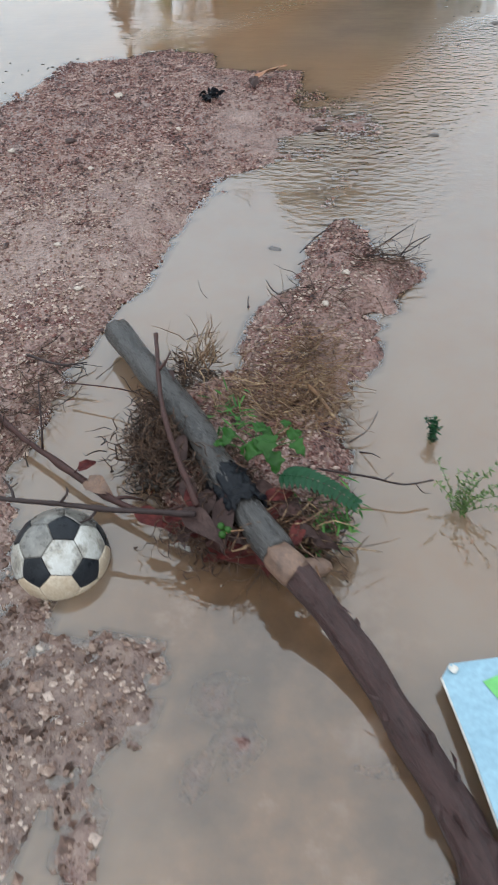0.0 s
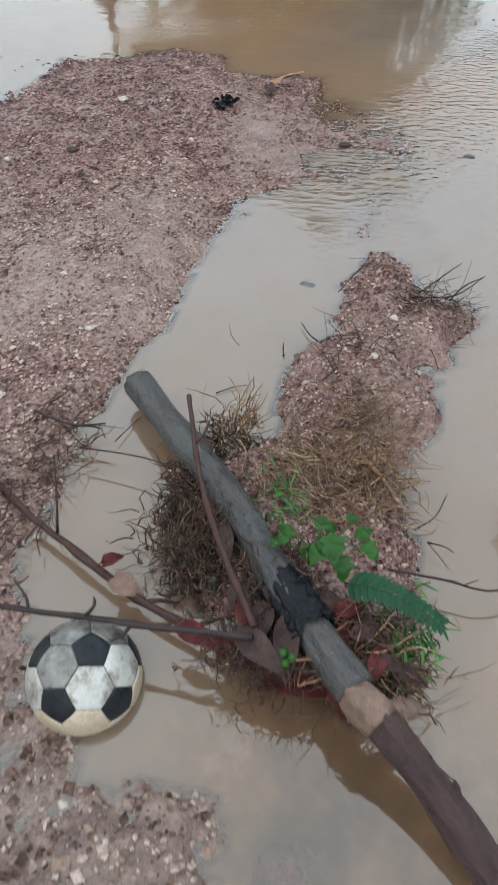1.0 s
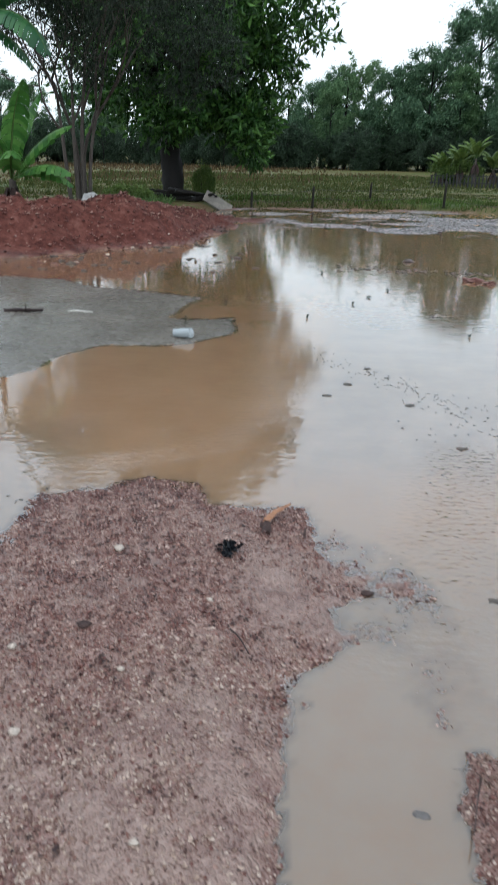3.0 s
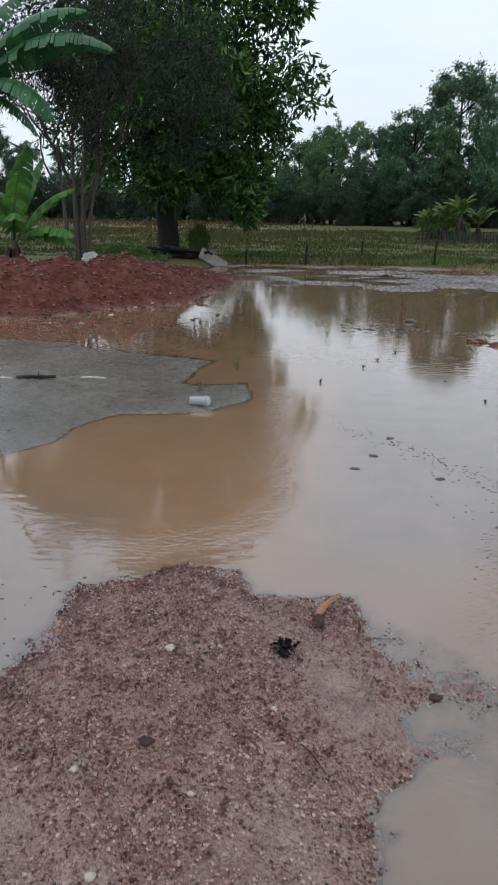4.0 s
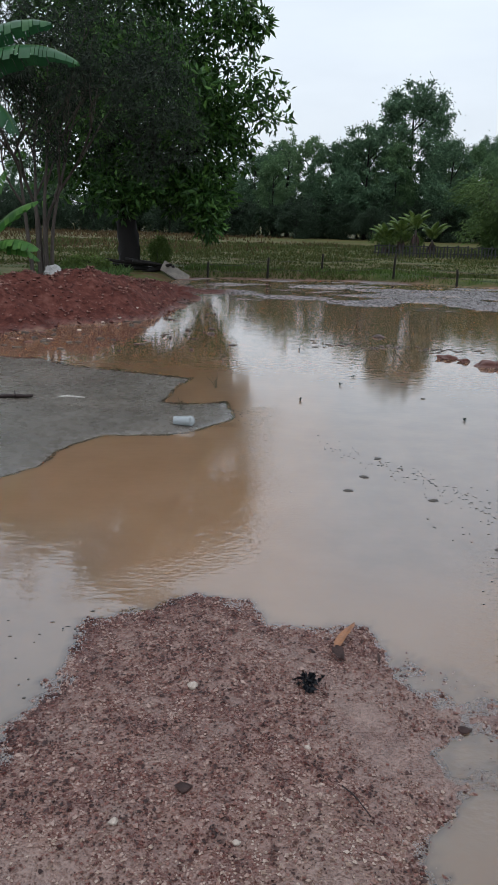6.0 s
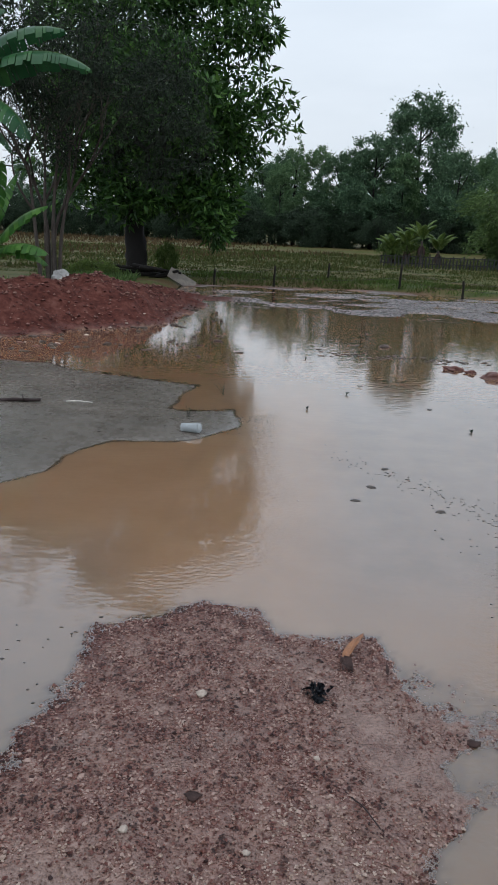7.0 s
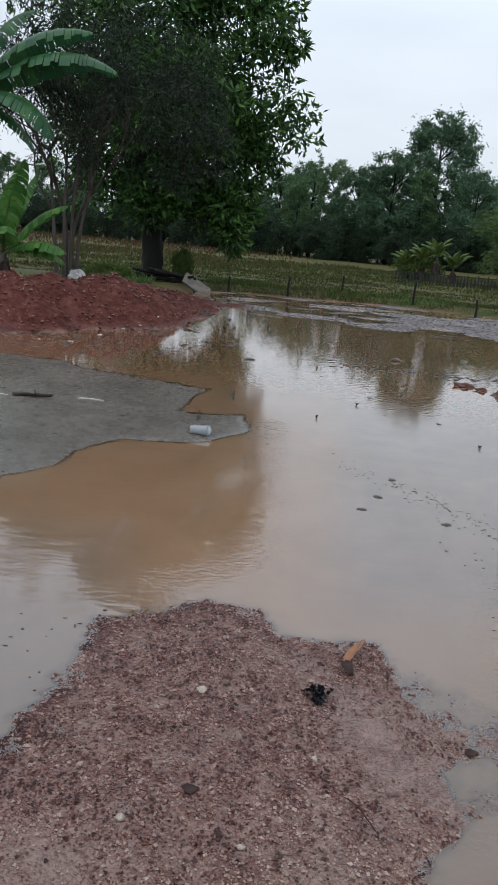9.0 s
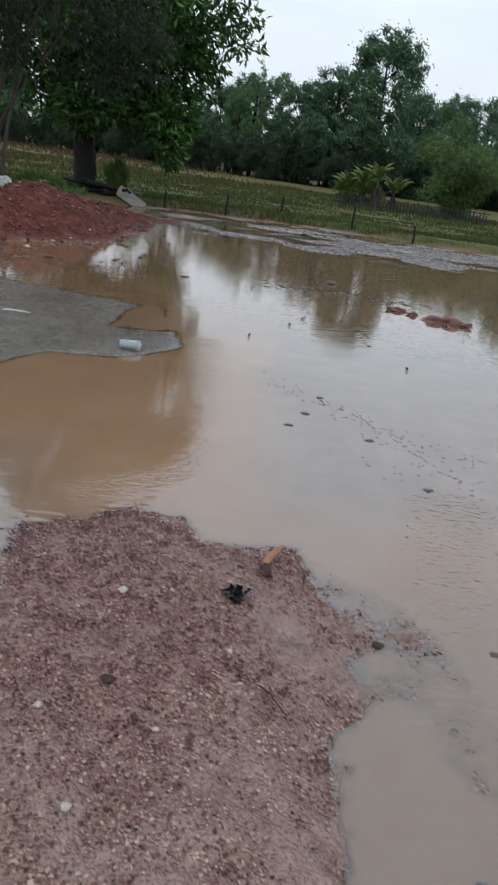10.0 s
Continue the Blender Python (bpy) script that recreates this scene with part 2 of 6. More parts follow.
GROUND, WATER = ground_material(), water_material()
PEBBLE = island_material("wet_gravel", 0.38, (0.019, 0.006, 0.005), (0.038, 0.011, 0.009), (0.074, 0.023, 0.018), (0.118, 0.043, 0.034), (0.165, 0.076, 0.060), (0.208, 0.116, 0.093), (0.258, 0.165, 0.138), (0.31, 0.216, 0.182))
RIM_PEBBLE = island_material("crimson_gravel", 0.4, (0.018, 0.006, 0.006), (0.04, 0.012, 0.011), (0.075, 0.022, 0.018), (0.11, 0.042, 0.034))
TAN_PEBBLE = island_material("tan_gravel", 0.45, (0.045, 0.022, 0.018), (0.085, 0.042, 0.034), (0.145, 0.083, 0.064), (0.205, 0.135, 0.104), (0.275, 0.195, 0.152), (0.32, 0.232, 0.188), (0.38, 0.295, 0.245))
MUD_PEBBLE = island_material("muddy_stones", 0.45, (0.04, 0.022, 0.016), (0.085, 0.047, 0.035), (0.13, 0.08, 0.06), (0.19, 0.125, 0.098), (0.24, 0.17, 0.135), (0.36, 0.28, 0.235))
CLOD = island_material("red_clods", 0.75, (0.042, 0.013, 0.011), (0.085, 0.027, 0.021), (0.135, 0.052, 0.041), (0.21, 0.125, 0.10))
DARK_BIT = island_material("dark_litter", 0.5, (0.03, 0.025, 0.022), (0.06, 0.045, 0.035), (0.045, 0.035, 0.03))
LEAF_BIG = leaf_material("broad_leaf", (0.014, 0.040, 0.009), (0.036, 0.095, 0.020), (0.12, 0.24, 0.052))
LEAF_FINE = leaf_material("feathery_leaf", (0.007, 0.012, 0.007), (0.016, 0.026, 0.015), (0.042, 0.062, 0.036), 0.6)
LEAF_FAR = leaf_material("far_leaf", (0.040, 0.080, 0.046), (0.080, 0.155, 0.085), (0.17, 0.27, 0.15), 0.6)
LEAF_FAR_LIGHT = leaf_material("pale_far_leaf", (0.05, 0.105, 0.042), (0.105, 0.19, 0.085), (0.20, 0.30, 0.15), 0.6)
# darkened greens carry the shade low down in the far wood
LEAF_SHADED = leaf_material("shaded_bush_leaf", (0.014, 0.026, 0.015), (0.03, 0.052, 0.030), (0.06, 0.095, 0.05), 0.6)
DRY_GRASS = leaf_material("rusty_dry_grass", (0.05, 0.034, 0.016), (0.085, 0.056, 0.026), (0.13, 0.09, 0.044), 0.8)
BANK_GRASS = leaf_material("green_bank_grass", (0.035, 0.075, 0.014), (0.075, 0.13, 0.026), (0.13, 0.18, 0.045), 0.7)
LEAF_PALE = leaf_material("bamboo_leaf", (0.05, 0.09, 0.026), (0.09, 0.15, 0.045), (0.15, 0.22, 0.07), 0.6)
LEAF_BANANA = leaf_material("banana_leaf", (0.022, 0.08, 0.034), (0.032, 0.105, 0.042), (0.055, 0.15, 0.05), 0.35, 0.3)
LEAF_FRESH = leaf_material("fresh_green_leaf", (0.010, 0.04, 0.008), (0.022, 0.08, 0.013), (0.06, 0.15, 0.028), 0.4, 0.3)
LEAF_FERN = leaf_material("dark_fern_leaf", (0.004, 0.026, 0.012), (0.010, 0.055, 0.022), (0.024, 0.10, 0.035), 0.4, 0.25)
LEAF_YOUNG = leaf_material("young_banana_leaf", (0.045, 0.13, 0.03), (0.075, 0.19, 0.04), (0.13, 0.26, 0.06), 0.35, 0.35)
LEAF_YELLOW = leaf_material("yellow_green_leaf", (0.06, 0.10, 0.022), (0.10, 0.155, 0.035), (0.17, 0.22, 0.06), 0.5, 0.3)
LEAF_GRASSY = leaf_material("wet_grass_blade", (0.02, 0.07, 0.014), (0.04, 0.12, 0.022), (0.08, 0.19, 0.04), 0.45, 0.25)
GRASS = leaf_material("field_grass", (0.032, 0.055, 0.012), (0.07, 0.085, 0.022), (0.115, 0.092, 0.038), 0.8)
STRAW = island_material("dead_grass", 0.7, (0.05, 0.025, 0.013), (0.12, 0.062, 0.032), (0.28, 0.19, 0.11), (0.08, 0.04, 0.022), (0.16, 0.085, 0.045))
ROOTLET = island_material("dark_rootlets", 0.7, (0.012, 0.006, 0.004), (0.035, 0.018, 0.011), (0.12, 0.07, 0.044), (0.02, 0.010, 0.007), (0.07, 0.036, 0.022))
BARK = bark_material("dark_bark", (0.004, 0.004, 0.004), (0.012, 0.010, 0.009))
BARK_PALE = bark_material("grey_bark", (0.03, 0.025, 0.022), (0.07, 0.058, 0.05))
LOG_GREY = bark_material("weathered_wet_log", (0.007, 0.0065, 0.007), (0.044, 0.040, 0.037), 15, 0.36, 0.009, 0.4, -50)
LOG_BROWN = bark_material("wet_brown_bark", (0.012, 0.0055, 0.0052), (0.050, 0.025, 0.023), 26, 0.4, 0.012, 0.3, -52)
PALE_WOOD = plain("peeled_wood", (0.06, 0.031, 0.02), (0.19, 0.11, 0.072), 40, 0.55, 0.002)
TWIG = bark_material("wet_twig", (0.013, 0.007, 0.0065), (0.045, 0.022, 0.019), 40, 0.5, 0.002)
TWIG_DARK = bark_material("dark_twig", (0.009, 0.006, 0.006), (0.030, 0.020, 0.019), 40, 0.5, 0.002)
DEAD_LEAF = plain("dead_leaf", (0.022, 0.013, 0.012), (0.062, 0.038, 0.034), 30, 0.55, 0.002)
RED_LEAF = plain("red_dead_leaf", (0.032, 0.006, 0.007), (0.10, 0.022, 0.018), 35, 0.5, 0.002)
ORANGE_LEAF = plain("orange_dead_leaf", (0.14, 0.05, 0.018), (0.30, 0.125, 0.045), 25, 0.5, 0.002)
BAG = plain("black_plastic", (0.004, 0.0045, 0.006), (0.010, 0.011, 0.014), 30, 0.3, 0.001)
for wet in (BAG, DEAD_LEAF, RED_LEAF):
    wet.node_tree.nodes["Principled BSDF"].inputs["Specular IOR Level"].default_value = 0.1
def ball_skin():
    """White panels, scuffed and smeared with wet mud."""
    k = Mat("scuffed_white_panel", 0.25)
    a, b = k.noise(24, 6, 0.7), k.noise(120, 4, 0.7)
    col = k.ramp(k.noise(9, 4), (0.35, (0.25, 0.235, 0.205)), (0.65, (0.40, 0.395, 0.375)))
    col = k.mix(k.ramp(a, (0.48, 0.0), (0.6, 0.85)), col, k.ramp(b, (0.35, (0.05, 0.045, 0.04)), (0.65, (0.22, 0.19, 0.15))))
    return k.done(col, k.ramp(a, (0.4, 0.2), (0.6, 0.5)), k.bump(b, 0.0008))


BALL_WHITE = ball_skin()
BALL_MUDDY = plain("mud_smeared_panel", (0.045, 0.042, 0.038), (0.24, 0.225, 0.20), 26, 0.3, 0.0012, fine=90)
BALL_TAN = plain("muddy_white_panel", (0.30, 0.22, 0.145), (0.46, 0.39, 0.30), 22, 0.45, 0.0006)
BALL_BLACK = plain("black_panel", (0.008, 0.009, 0.011), (0.024, 0.026, 0.03), 30, 0.3, 0.001)
BALL_BLACK.node_tree.nodes["Principled BSDF"].inputs["Specular IOR Level"].default_value = 0.1
SEAM = plain("ball_seam", (0.05, 0.04, 0.035), (0.10, 0.08, 0.07), 40, 0.6, 0.0003)
BOARD_BLUE = plain("pale_blue_card", (0.15, 0.26, 0.33), (0.20, 0.32, 0.39), 12, 0.5, 0.0005)
BOARD_GREEN = plain("bright_green_card", (0.08, 0.30, 0.07), (0.11, 0.37, 0.10), 12, 0.5, 0.0005)
BOARD_WHITE = plain("torn_white_card", (0.38, 0.36, 0.33), (0.58, 0.56, 0.52), 20, 0.7, 0.001)
STONE_PALE = plain("pale_stone", (0.28, 0.22, 0.18), (0.48, 0.41, 0.35), 60, 0.6, 0.002)
STONE_DARK = plain("dark_stone", (0.06, 0.05, 0.048), (0.11, 0.095, 0.09), 60, 0.5, 0.002)
ROCK_RED = plain("red_clay_lump", (0.06, 0.018, 0.013), (0.12, 0.043, 0.03), 12, 0.6, 0.006)
SACK = plain("white_woven_sack", (0.30, 0.29, 0.28), (0.50, 0.49, 0.48), 5, 0.7, 0.01, fine=60)
SHEET = plain("weathered_board", (0.075, 0.06, 0.048), (0.19, 0.165, 0.135), 4, 0.6, 0.004)
POST = bark_material("old_fence_post", (0.008, 0.007, 0.006), (0.02, 0.018, 0.015), 10, 0.9, 0.004)
WIRE = plain("rusty_wire", (0.03, 0.026, 0.024), (0.05, 0.042, 0.038), 20, 0.8, 0.0)
NETTING = plain("dark_fence_pale", (0.008, 0.008, 0.009), (0.02, 0.02, 0.022), 3, 0.9, 0.004)


def cup_material():
    k = Mat("clear_plastic", 0.15)
    k.p.inputs["Base Color"].default_value = (0.50, 0.535, 0.55, 1)
    k.p.inputs["Transmission Weight"].default_value = 0.6
    k.p.inputs["IOR"].default_value = 1.3
    return k.done(normal=k.bump(k.noise(20), 0.002))


CUP = cup_material()


# ---- mesh helpers ----
rng = np.random.default_rng(7)


class Shape:
    """Gathers points and faces of one mesh."""

    def __init__(self):
        self.v, self.f, self.count = [], [], 0

    def add(self, verts, faces):
        verts = np.asarray(verts, float).reshape(-1, 3)
        self.v.append(verts)
        self.f.extend([tuple(int(i) + self.count for i in face) for face in faces])
        self.count += len(verts)
        return self

    def mesh(self, name, material, smooth=True):
        me = bpy.data.meshes.new(name)
        me.from_pydata(np.concatenate(self.v).tolist(), [], self.f)
        me.materials.append(material)
        if smooth:
            me.polygons.foreach_set("use_smooth", np.ones(len(me.polygons), bool))
        me.update()
        return me


def part(name, shape, material, parent=None, label="", smooth=True):
    """Links a Shape (or a bmesh) as one mesh object under a thing or a part."""
    if isinstance(shape, Shape):
        me = shape.mesh(name, material, smooth)
    else:
        me = bpy.data.meshes.new(name)
        shape.to_mesh(me)
        shape.free()
        me.materials.append(material)
        me.polygons.foreach_set("use_smooth", np.full(len(me.polygons), smooth))
    ob = new(name, me)
    if parent is not None:
        ob.parent = parent
    if label:
        ob["label"] = label
    return ob


def thing(name, at, label, category, group="", turn=0.0):
    ob = new(name)
    ob.empty_display_size = 0.1
    ob.location, ob.rotation_euler = at, (0, 0, radians(turn))
    return tagged(ob, label, category, group)


def tube(shape, points, radii, sides=8, wobble=0.0, cap=True):
    """A round, tapering tube along points."""
    pts = np.asarray(points, float)
    rad = np.broadcast_to(np.asarray(radii, float), (len(pts),))
    ring, faces = [], []
    tang = np.gradient(pts, axis=0)
    tang /= np.linalg.norm(tang, axis=1)[:, None] + 1e-9
    side = np.cross(tang[0], (0.31, 0.17, 0.93))
    for i, p in enumerate(pts):
        side = side - tang[i] * (side @ tang[i])
        side /= np.linalg.norm(side) + 1e-9
        up = np.cross(tang[i], side)
        for j in range(sides):
            a = 2 * math.pi * j / sides
            r = rad[i] * (1 + wobble * noise.noise((p[0] * 9 + j * 1.7, p[1] * 9, p[2] * 9 + j)))
            ring.append(p + r * (math.cos(a) * side + math.sin(a) * up))
    for i in range(len(pts) - 1):
        for j in range(sides):
            k = (j + 1) % sides
            faces.append((i * sides + j, i * sides + k, (i + 1) * sides + k, (i + 1) * sides + j))
    if cap:
        faces.append(tuple(range(sides - 1, -1, -1)))
        faces.append(tuple((len(pts) - 1) * sides + j for j in range(sides)))
    return shape.add(ring, faces)


def curve_points(ctrl, n=24):
    """A smooth line through a few control points."""
    c = np.asarray(ctrl, float)
    c = np.vstack([2 * c[0] - c[1], c, 2 * c[-1] - c[-2]])
    out = []
    spans = len(c) - 3
    for u in np.linspace(0, spans - 1e-6, n):
        i, t = int(u), u - int(u)
        p0, p1, p2, p3 = c[i], c[i + 1], c[i + 2], c[i + 3]
        out.append(0.5 * (2 * p1 + (p2 - p0) * t + (2 * p0 - 5 * p1 + 4 * p2 - p3) * t * t + (3 * p1 - p0 - 3 * p2 + p3) * t ** 3))
    return np.array(out)


def box(shape, size, at=(0, 0, 0), turn=None):
    sx, sy, sz = (s / 2 for s in size)
    v = np.array([(x, y, z) for x in (-sx, sx) for y in (-sy, sy) for z in (-sz, sz)])
    if turn is not None:
        v = v @ np.array(Euler([radians(a) for a in turn]).to_matrix()).T
    return shape.add(v + np.array(at), [(0, 1, 3, 2), (4, 6, 7, 5), (0, 4, 5, 1), (2, 3, 7, 6), (0, 2, 6, 4), (1, 5, 7, 3)])


def unit(v):
    return v / (np.linalg.norm(v, axis=-1, keepdims=True) + 1e-9)


def leaves(shape, at, along, length, width, fold=0.25):
    """Many folded leaf blades: at (n,3), along (n,3); each of four points and two faces."""
    n = len(at)
    along = unit(along)
    side = unit(np.cross(along, rng.normal(size=(n, 3))))
    up = np.cross(side, along)
    L, W = (np.broadcast_to(np.asarray(a, float), (n,))[:, None] for a in (length, width))
    base, tip = at, at + along * L - up * L * 0.12
    mid = at + along * L * 0.45
    left, right = mid + side * W * 0.5 + up * W * fold, mid - side * W * 0.5 + up * W * fold
    v = np.stack([base, left, tip, right], axis=1).reshape(-1, 3)
    i = np.arange(n) * 4
    f = np.concatenate([np.stack([i, i + 2, i + 1], 1), np.stack([i, i + 3, i + 2], 1)])
    return shape.add(v, f.tolist())


def lump(shape, at, size, squash=0.7, rough=0.3, level=1, seed=0.0):
    """An uneven stone or clod."""
    bm = bmesh.new()
    bmesh.ops.create_icosphere(bm, subdivisions=level, radius=1.0)
    sx, sy, sz = size if isinstance(size, tuple) else (size, size, size * squash)
    v = []
    for p in bm.verts:
        k = 1 + rough * noise.noise(p.co * 1.3 + Vector((seed * 3.1, seed, at[0] * 7)))
        v.append((at[0] + p.co.x * sx * k, at[1] + p.co.y * sy * k, at[2] + p.co.z * sz * k))
    f = [[q.index for q in face.verts] for face in bm.faces]
    bm.free()
    return shape.add(v, f)


# ---- the lie of the land ----
def hash2(ix, iy, seed):
    h = np.sin(ix * 127.1 + iy * 311.7 + seed * 74.7) * 43758.5453
    return h - np.floor(h)


def value_noise(x, y, scale, seed=0):
    x, y = np.asarray(x, float) * scale, np.asarray(y, float) * scale
    ix, iy = np.floor(x), np.floor(y)
    fx, fy = x - ix, y - iy
    fx, fy = fx * fx * (3 - 2 * fx), fy * fy * (3 - 2 * fy)
    a, b = hash2(ix, iy, seed), hash2(ix + 1, iy, seed)
    c, d = hash2(ix, iy + 1, seed), hash2(ix + 1, iy + 1, seed)
    return (a + (b - a) * fx) * (1 - fy) + (c + (d - c) * fx) * fy - 0.5


def fbm(x, y, scale, seed=0, octaves=4):
    return sum(value_noise(x, y, scale * 2 ** i, seed + i) * 0.55 ** i for i in range(octaves))


def inside(x, y, outline):
    """Metres inside an outline (minus: outside)."""
    p = np.asarray(outline, float)
    q = np.roll(p, -1, axis=0)
    best = np.full(np.shape(x), 1e9)
    odd = np.zeros(np.shape(x), bool)
    for (ax, ay), (bx, by) in zip(p, q):
        ex, ey = bx - ax, by - ay
        t = np.clip(((x - ax) * ex + (y - ay) * ey) / (ex * ex + ey * ey), 0, 1)
        best = np.minimum(best, np.hypot(x - ax - t * ex, y - ay - t * ey))
        if ay != by:
            odd ^= ((ay > y) != (by > y)) & (x < (bx - ax) * (y - ay) / (by - ay) + ax)
    return np.where(odd, best, -best)


def to_line(x, y, line):
    """Distance to a polyline, and how far along it (0 to 1)."""
    best, where = np.full(np.shape(x), 1e9), np.zeros(np.shape(x))
    n = len(line) - 1
    for i in range(n):
        (ax, ay), (bx, by) = line[i], line[i + 1]
        ex, ey = bx - ax, by - ay
        t = np.clip(((x - ax) * ex + (y - ay) * ey) / (ex * ex + ey * ey), 0, 1)
        d = np.hypot(x - ax - t * ex, y - ay - t * ey)
        where = np.where(d < best, (i + t) / n, where)
        best = np.minimum(best, d)
    return best, where


def ease(a, b, x):
    t = np.clip((x - a) / (b - a), 0, 1)
    return t * t * (3 - 2 * t)


BAR = [(-2.3, 2.5), (-1.5, 3.33), (-1.33, 3.75), (-1.3, 4.22), (-0.98, 4.33), (-0.78, 4.5), (-0.55, 4.42), (-0.42, 4.2), (0.02, 4.14),
       (0.12, 3.7), (0.14, 3.36), (0.0, 3.1), (-0.06, 2.78), (-0.1, 2.4), (-0.08, 2.04), (-0.17, 1.72), (-0.14, 1.4), (-0.12, 1.15), (-0.06, 0.95),
       (0.0, 0.75), (-0.2, 0.0), (-0.6, -2.0), (-4.0, -2.0), (-3.6, 1.0)]
SHOAL = [(-0.1, 1.0), (0.04, 0.88), (0.14, 0.8), (0.28, 0.82), (0.43, 0.78), (0.42, 0.68), (0.37, 0.57), (0.35, 0.42), (0.2, 0.3), (-0.3, 0.2)]
ISLAND = [(0.5, 2.58), (0.43, 2.36), (0.37, 2.08), (0.27, 1.97), (0.31, 1.82), (0.33, 1.7), (0.24, 1.6), (0.1, 1.5), (0.14, 1.34), (0.28, 1.2), (0.45, 1.05),
          (0.64, 1.08), (0.66, 1.3), (0.61, 1.62), (0.67, 1.78), (0.67, 2.0), (0.74, 2.1), (0.76, 2.26), (0.62, 2.3)]
SILL = [(-0.1, 3.9), (0.12, 3.68), (0.27, 3.45), (0.42, 3.0), (0.58, 2.6)]
PUDDLES = ((-0.79, 2.83, 0.09, 0.036), (-0.6, 2.9, 0.08, 0.036), (-1.08, 2.68, 0.10, 0.038), (-0.73, 2.66, 0.07, 0.034))
APRON = [(-0.25, 4.02), (0.04, 3.96), (0.11, 3.66), (0.26, 3.70), (0.34, 3.46), (0.22, 3.32), (0.11, 3.08), (-0.05, 2.94), (-0.12, 2.8), (-0.35, 2.9)]
SANDBANK = [(-14, 12.8), (-4.1, 11.6), (-3.1, 11.45), (-2.7, 10.95), (-1.9, 10.6), (-0.87, 10.2), (-1.3, 8.85), (-1.05, 8.7), (-0.55, 8.85), (-0.52, 8.2), (-0.9, 7.66),
            (-1.3, 7.57), (-1.7, 7.5), (-1.93, 7.0), (-2.05, 6.55), (-2.3, 6.2), (-2.6, 5.4), (-5, 4.6), (-14, 4.5)]
CREST = [(-16, 13.5), (-9, 14.3), (-5.5, 15.5), (-3.65, 17.2), (-2.75, 21.0), (-2.3, 24.5)]
FIELD = [(-2.6, 25.5), (-1.8, 30.6), (1.5, 30.3), (6, 30.7), (9, 28.6), (20, 26), (45, 14), (900, 0), (900, 900), (-900, 900), (-900, 14), (-30, 13.6), (-9, 15.4), (-5.2, 17.0), (-3.6, 20)]
FLATS = [(-1.4, 22.5), (0.0, 21.5), (2.1, 20.7), (3.4, 19.6), (6, 19.2), (12, 16), (30, 9), (60, 9), (60, 25), (9, 30), (-1.5, 32), (-1.9, 25)]


def drifts(x, y):
    """Long bands, aslant the bar, where coarse gravel lies thick (plus) or thin (minus)."""
    return fbm(1.5 * (0.85 * x + 0.5 * y), 0.7 * (0.85 * y - 0.5 * x), 2.0, 77, 4) + 0.35 * fbm(x, y, 9, 78, 2)


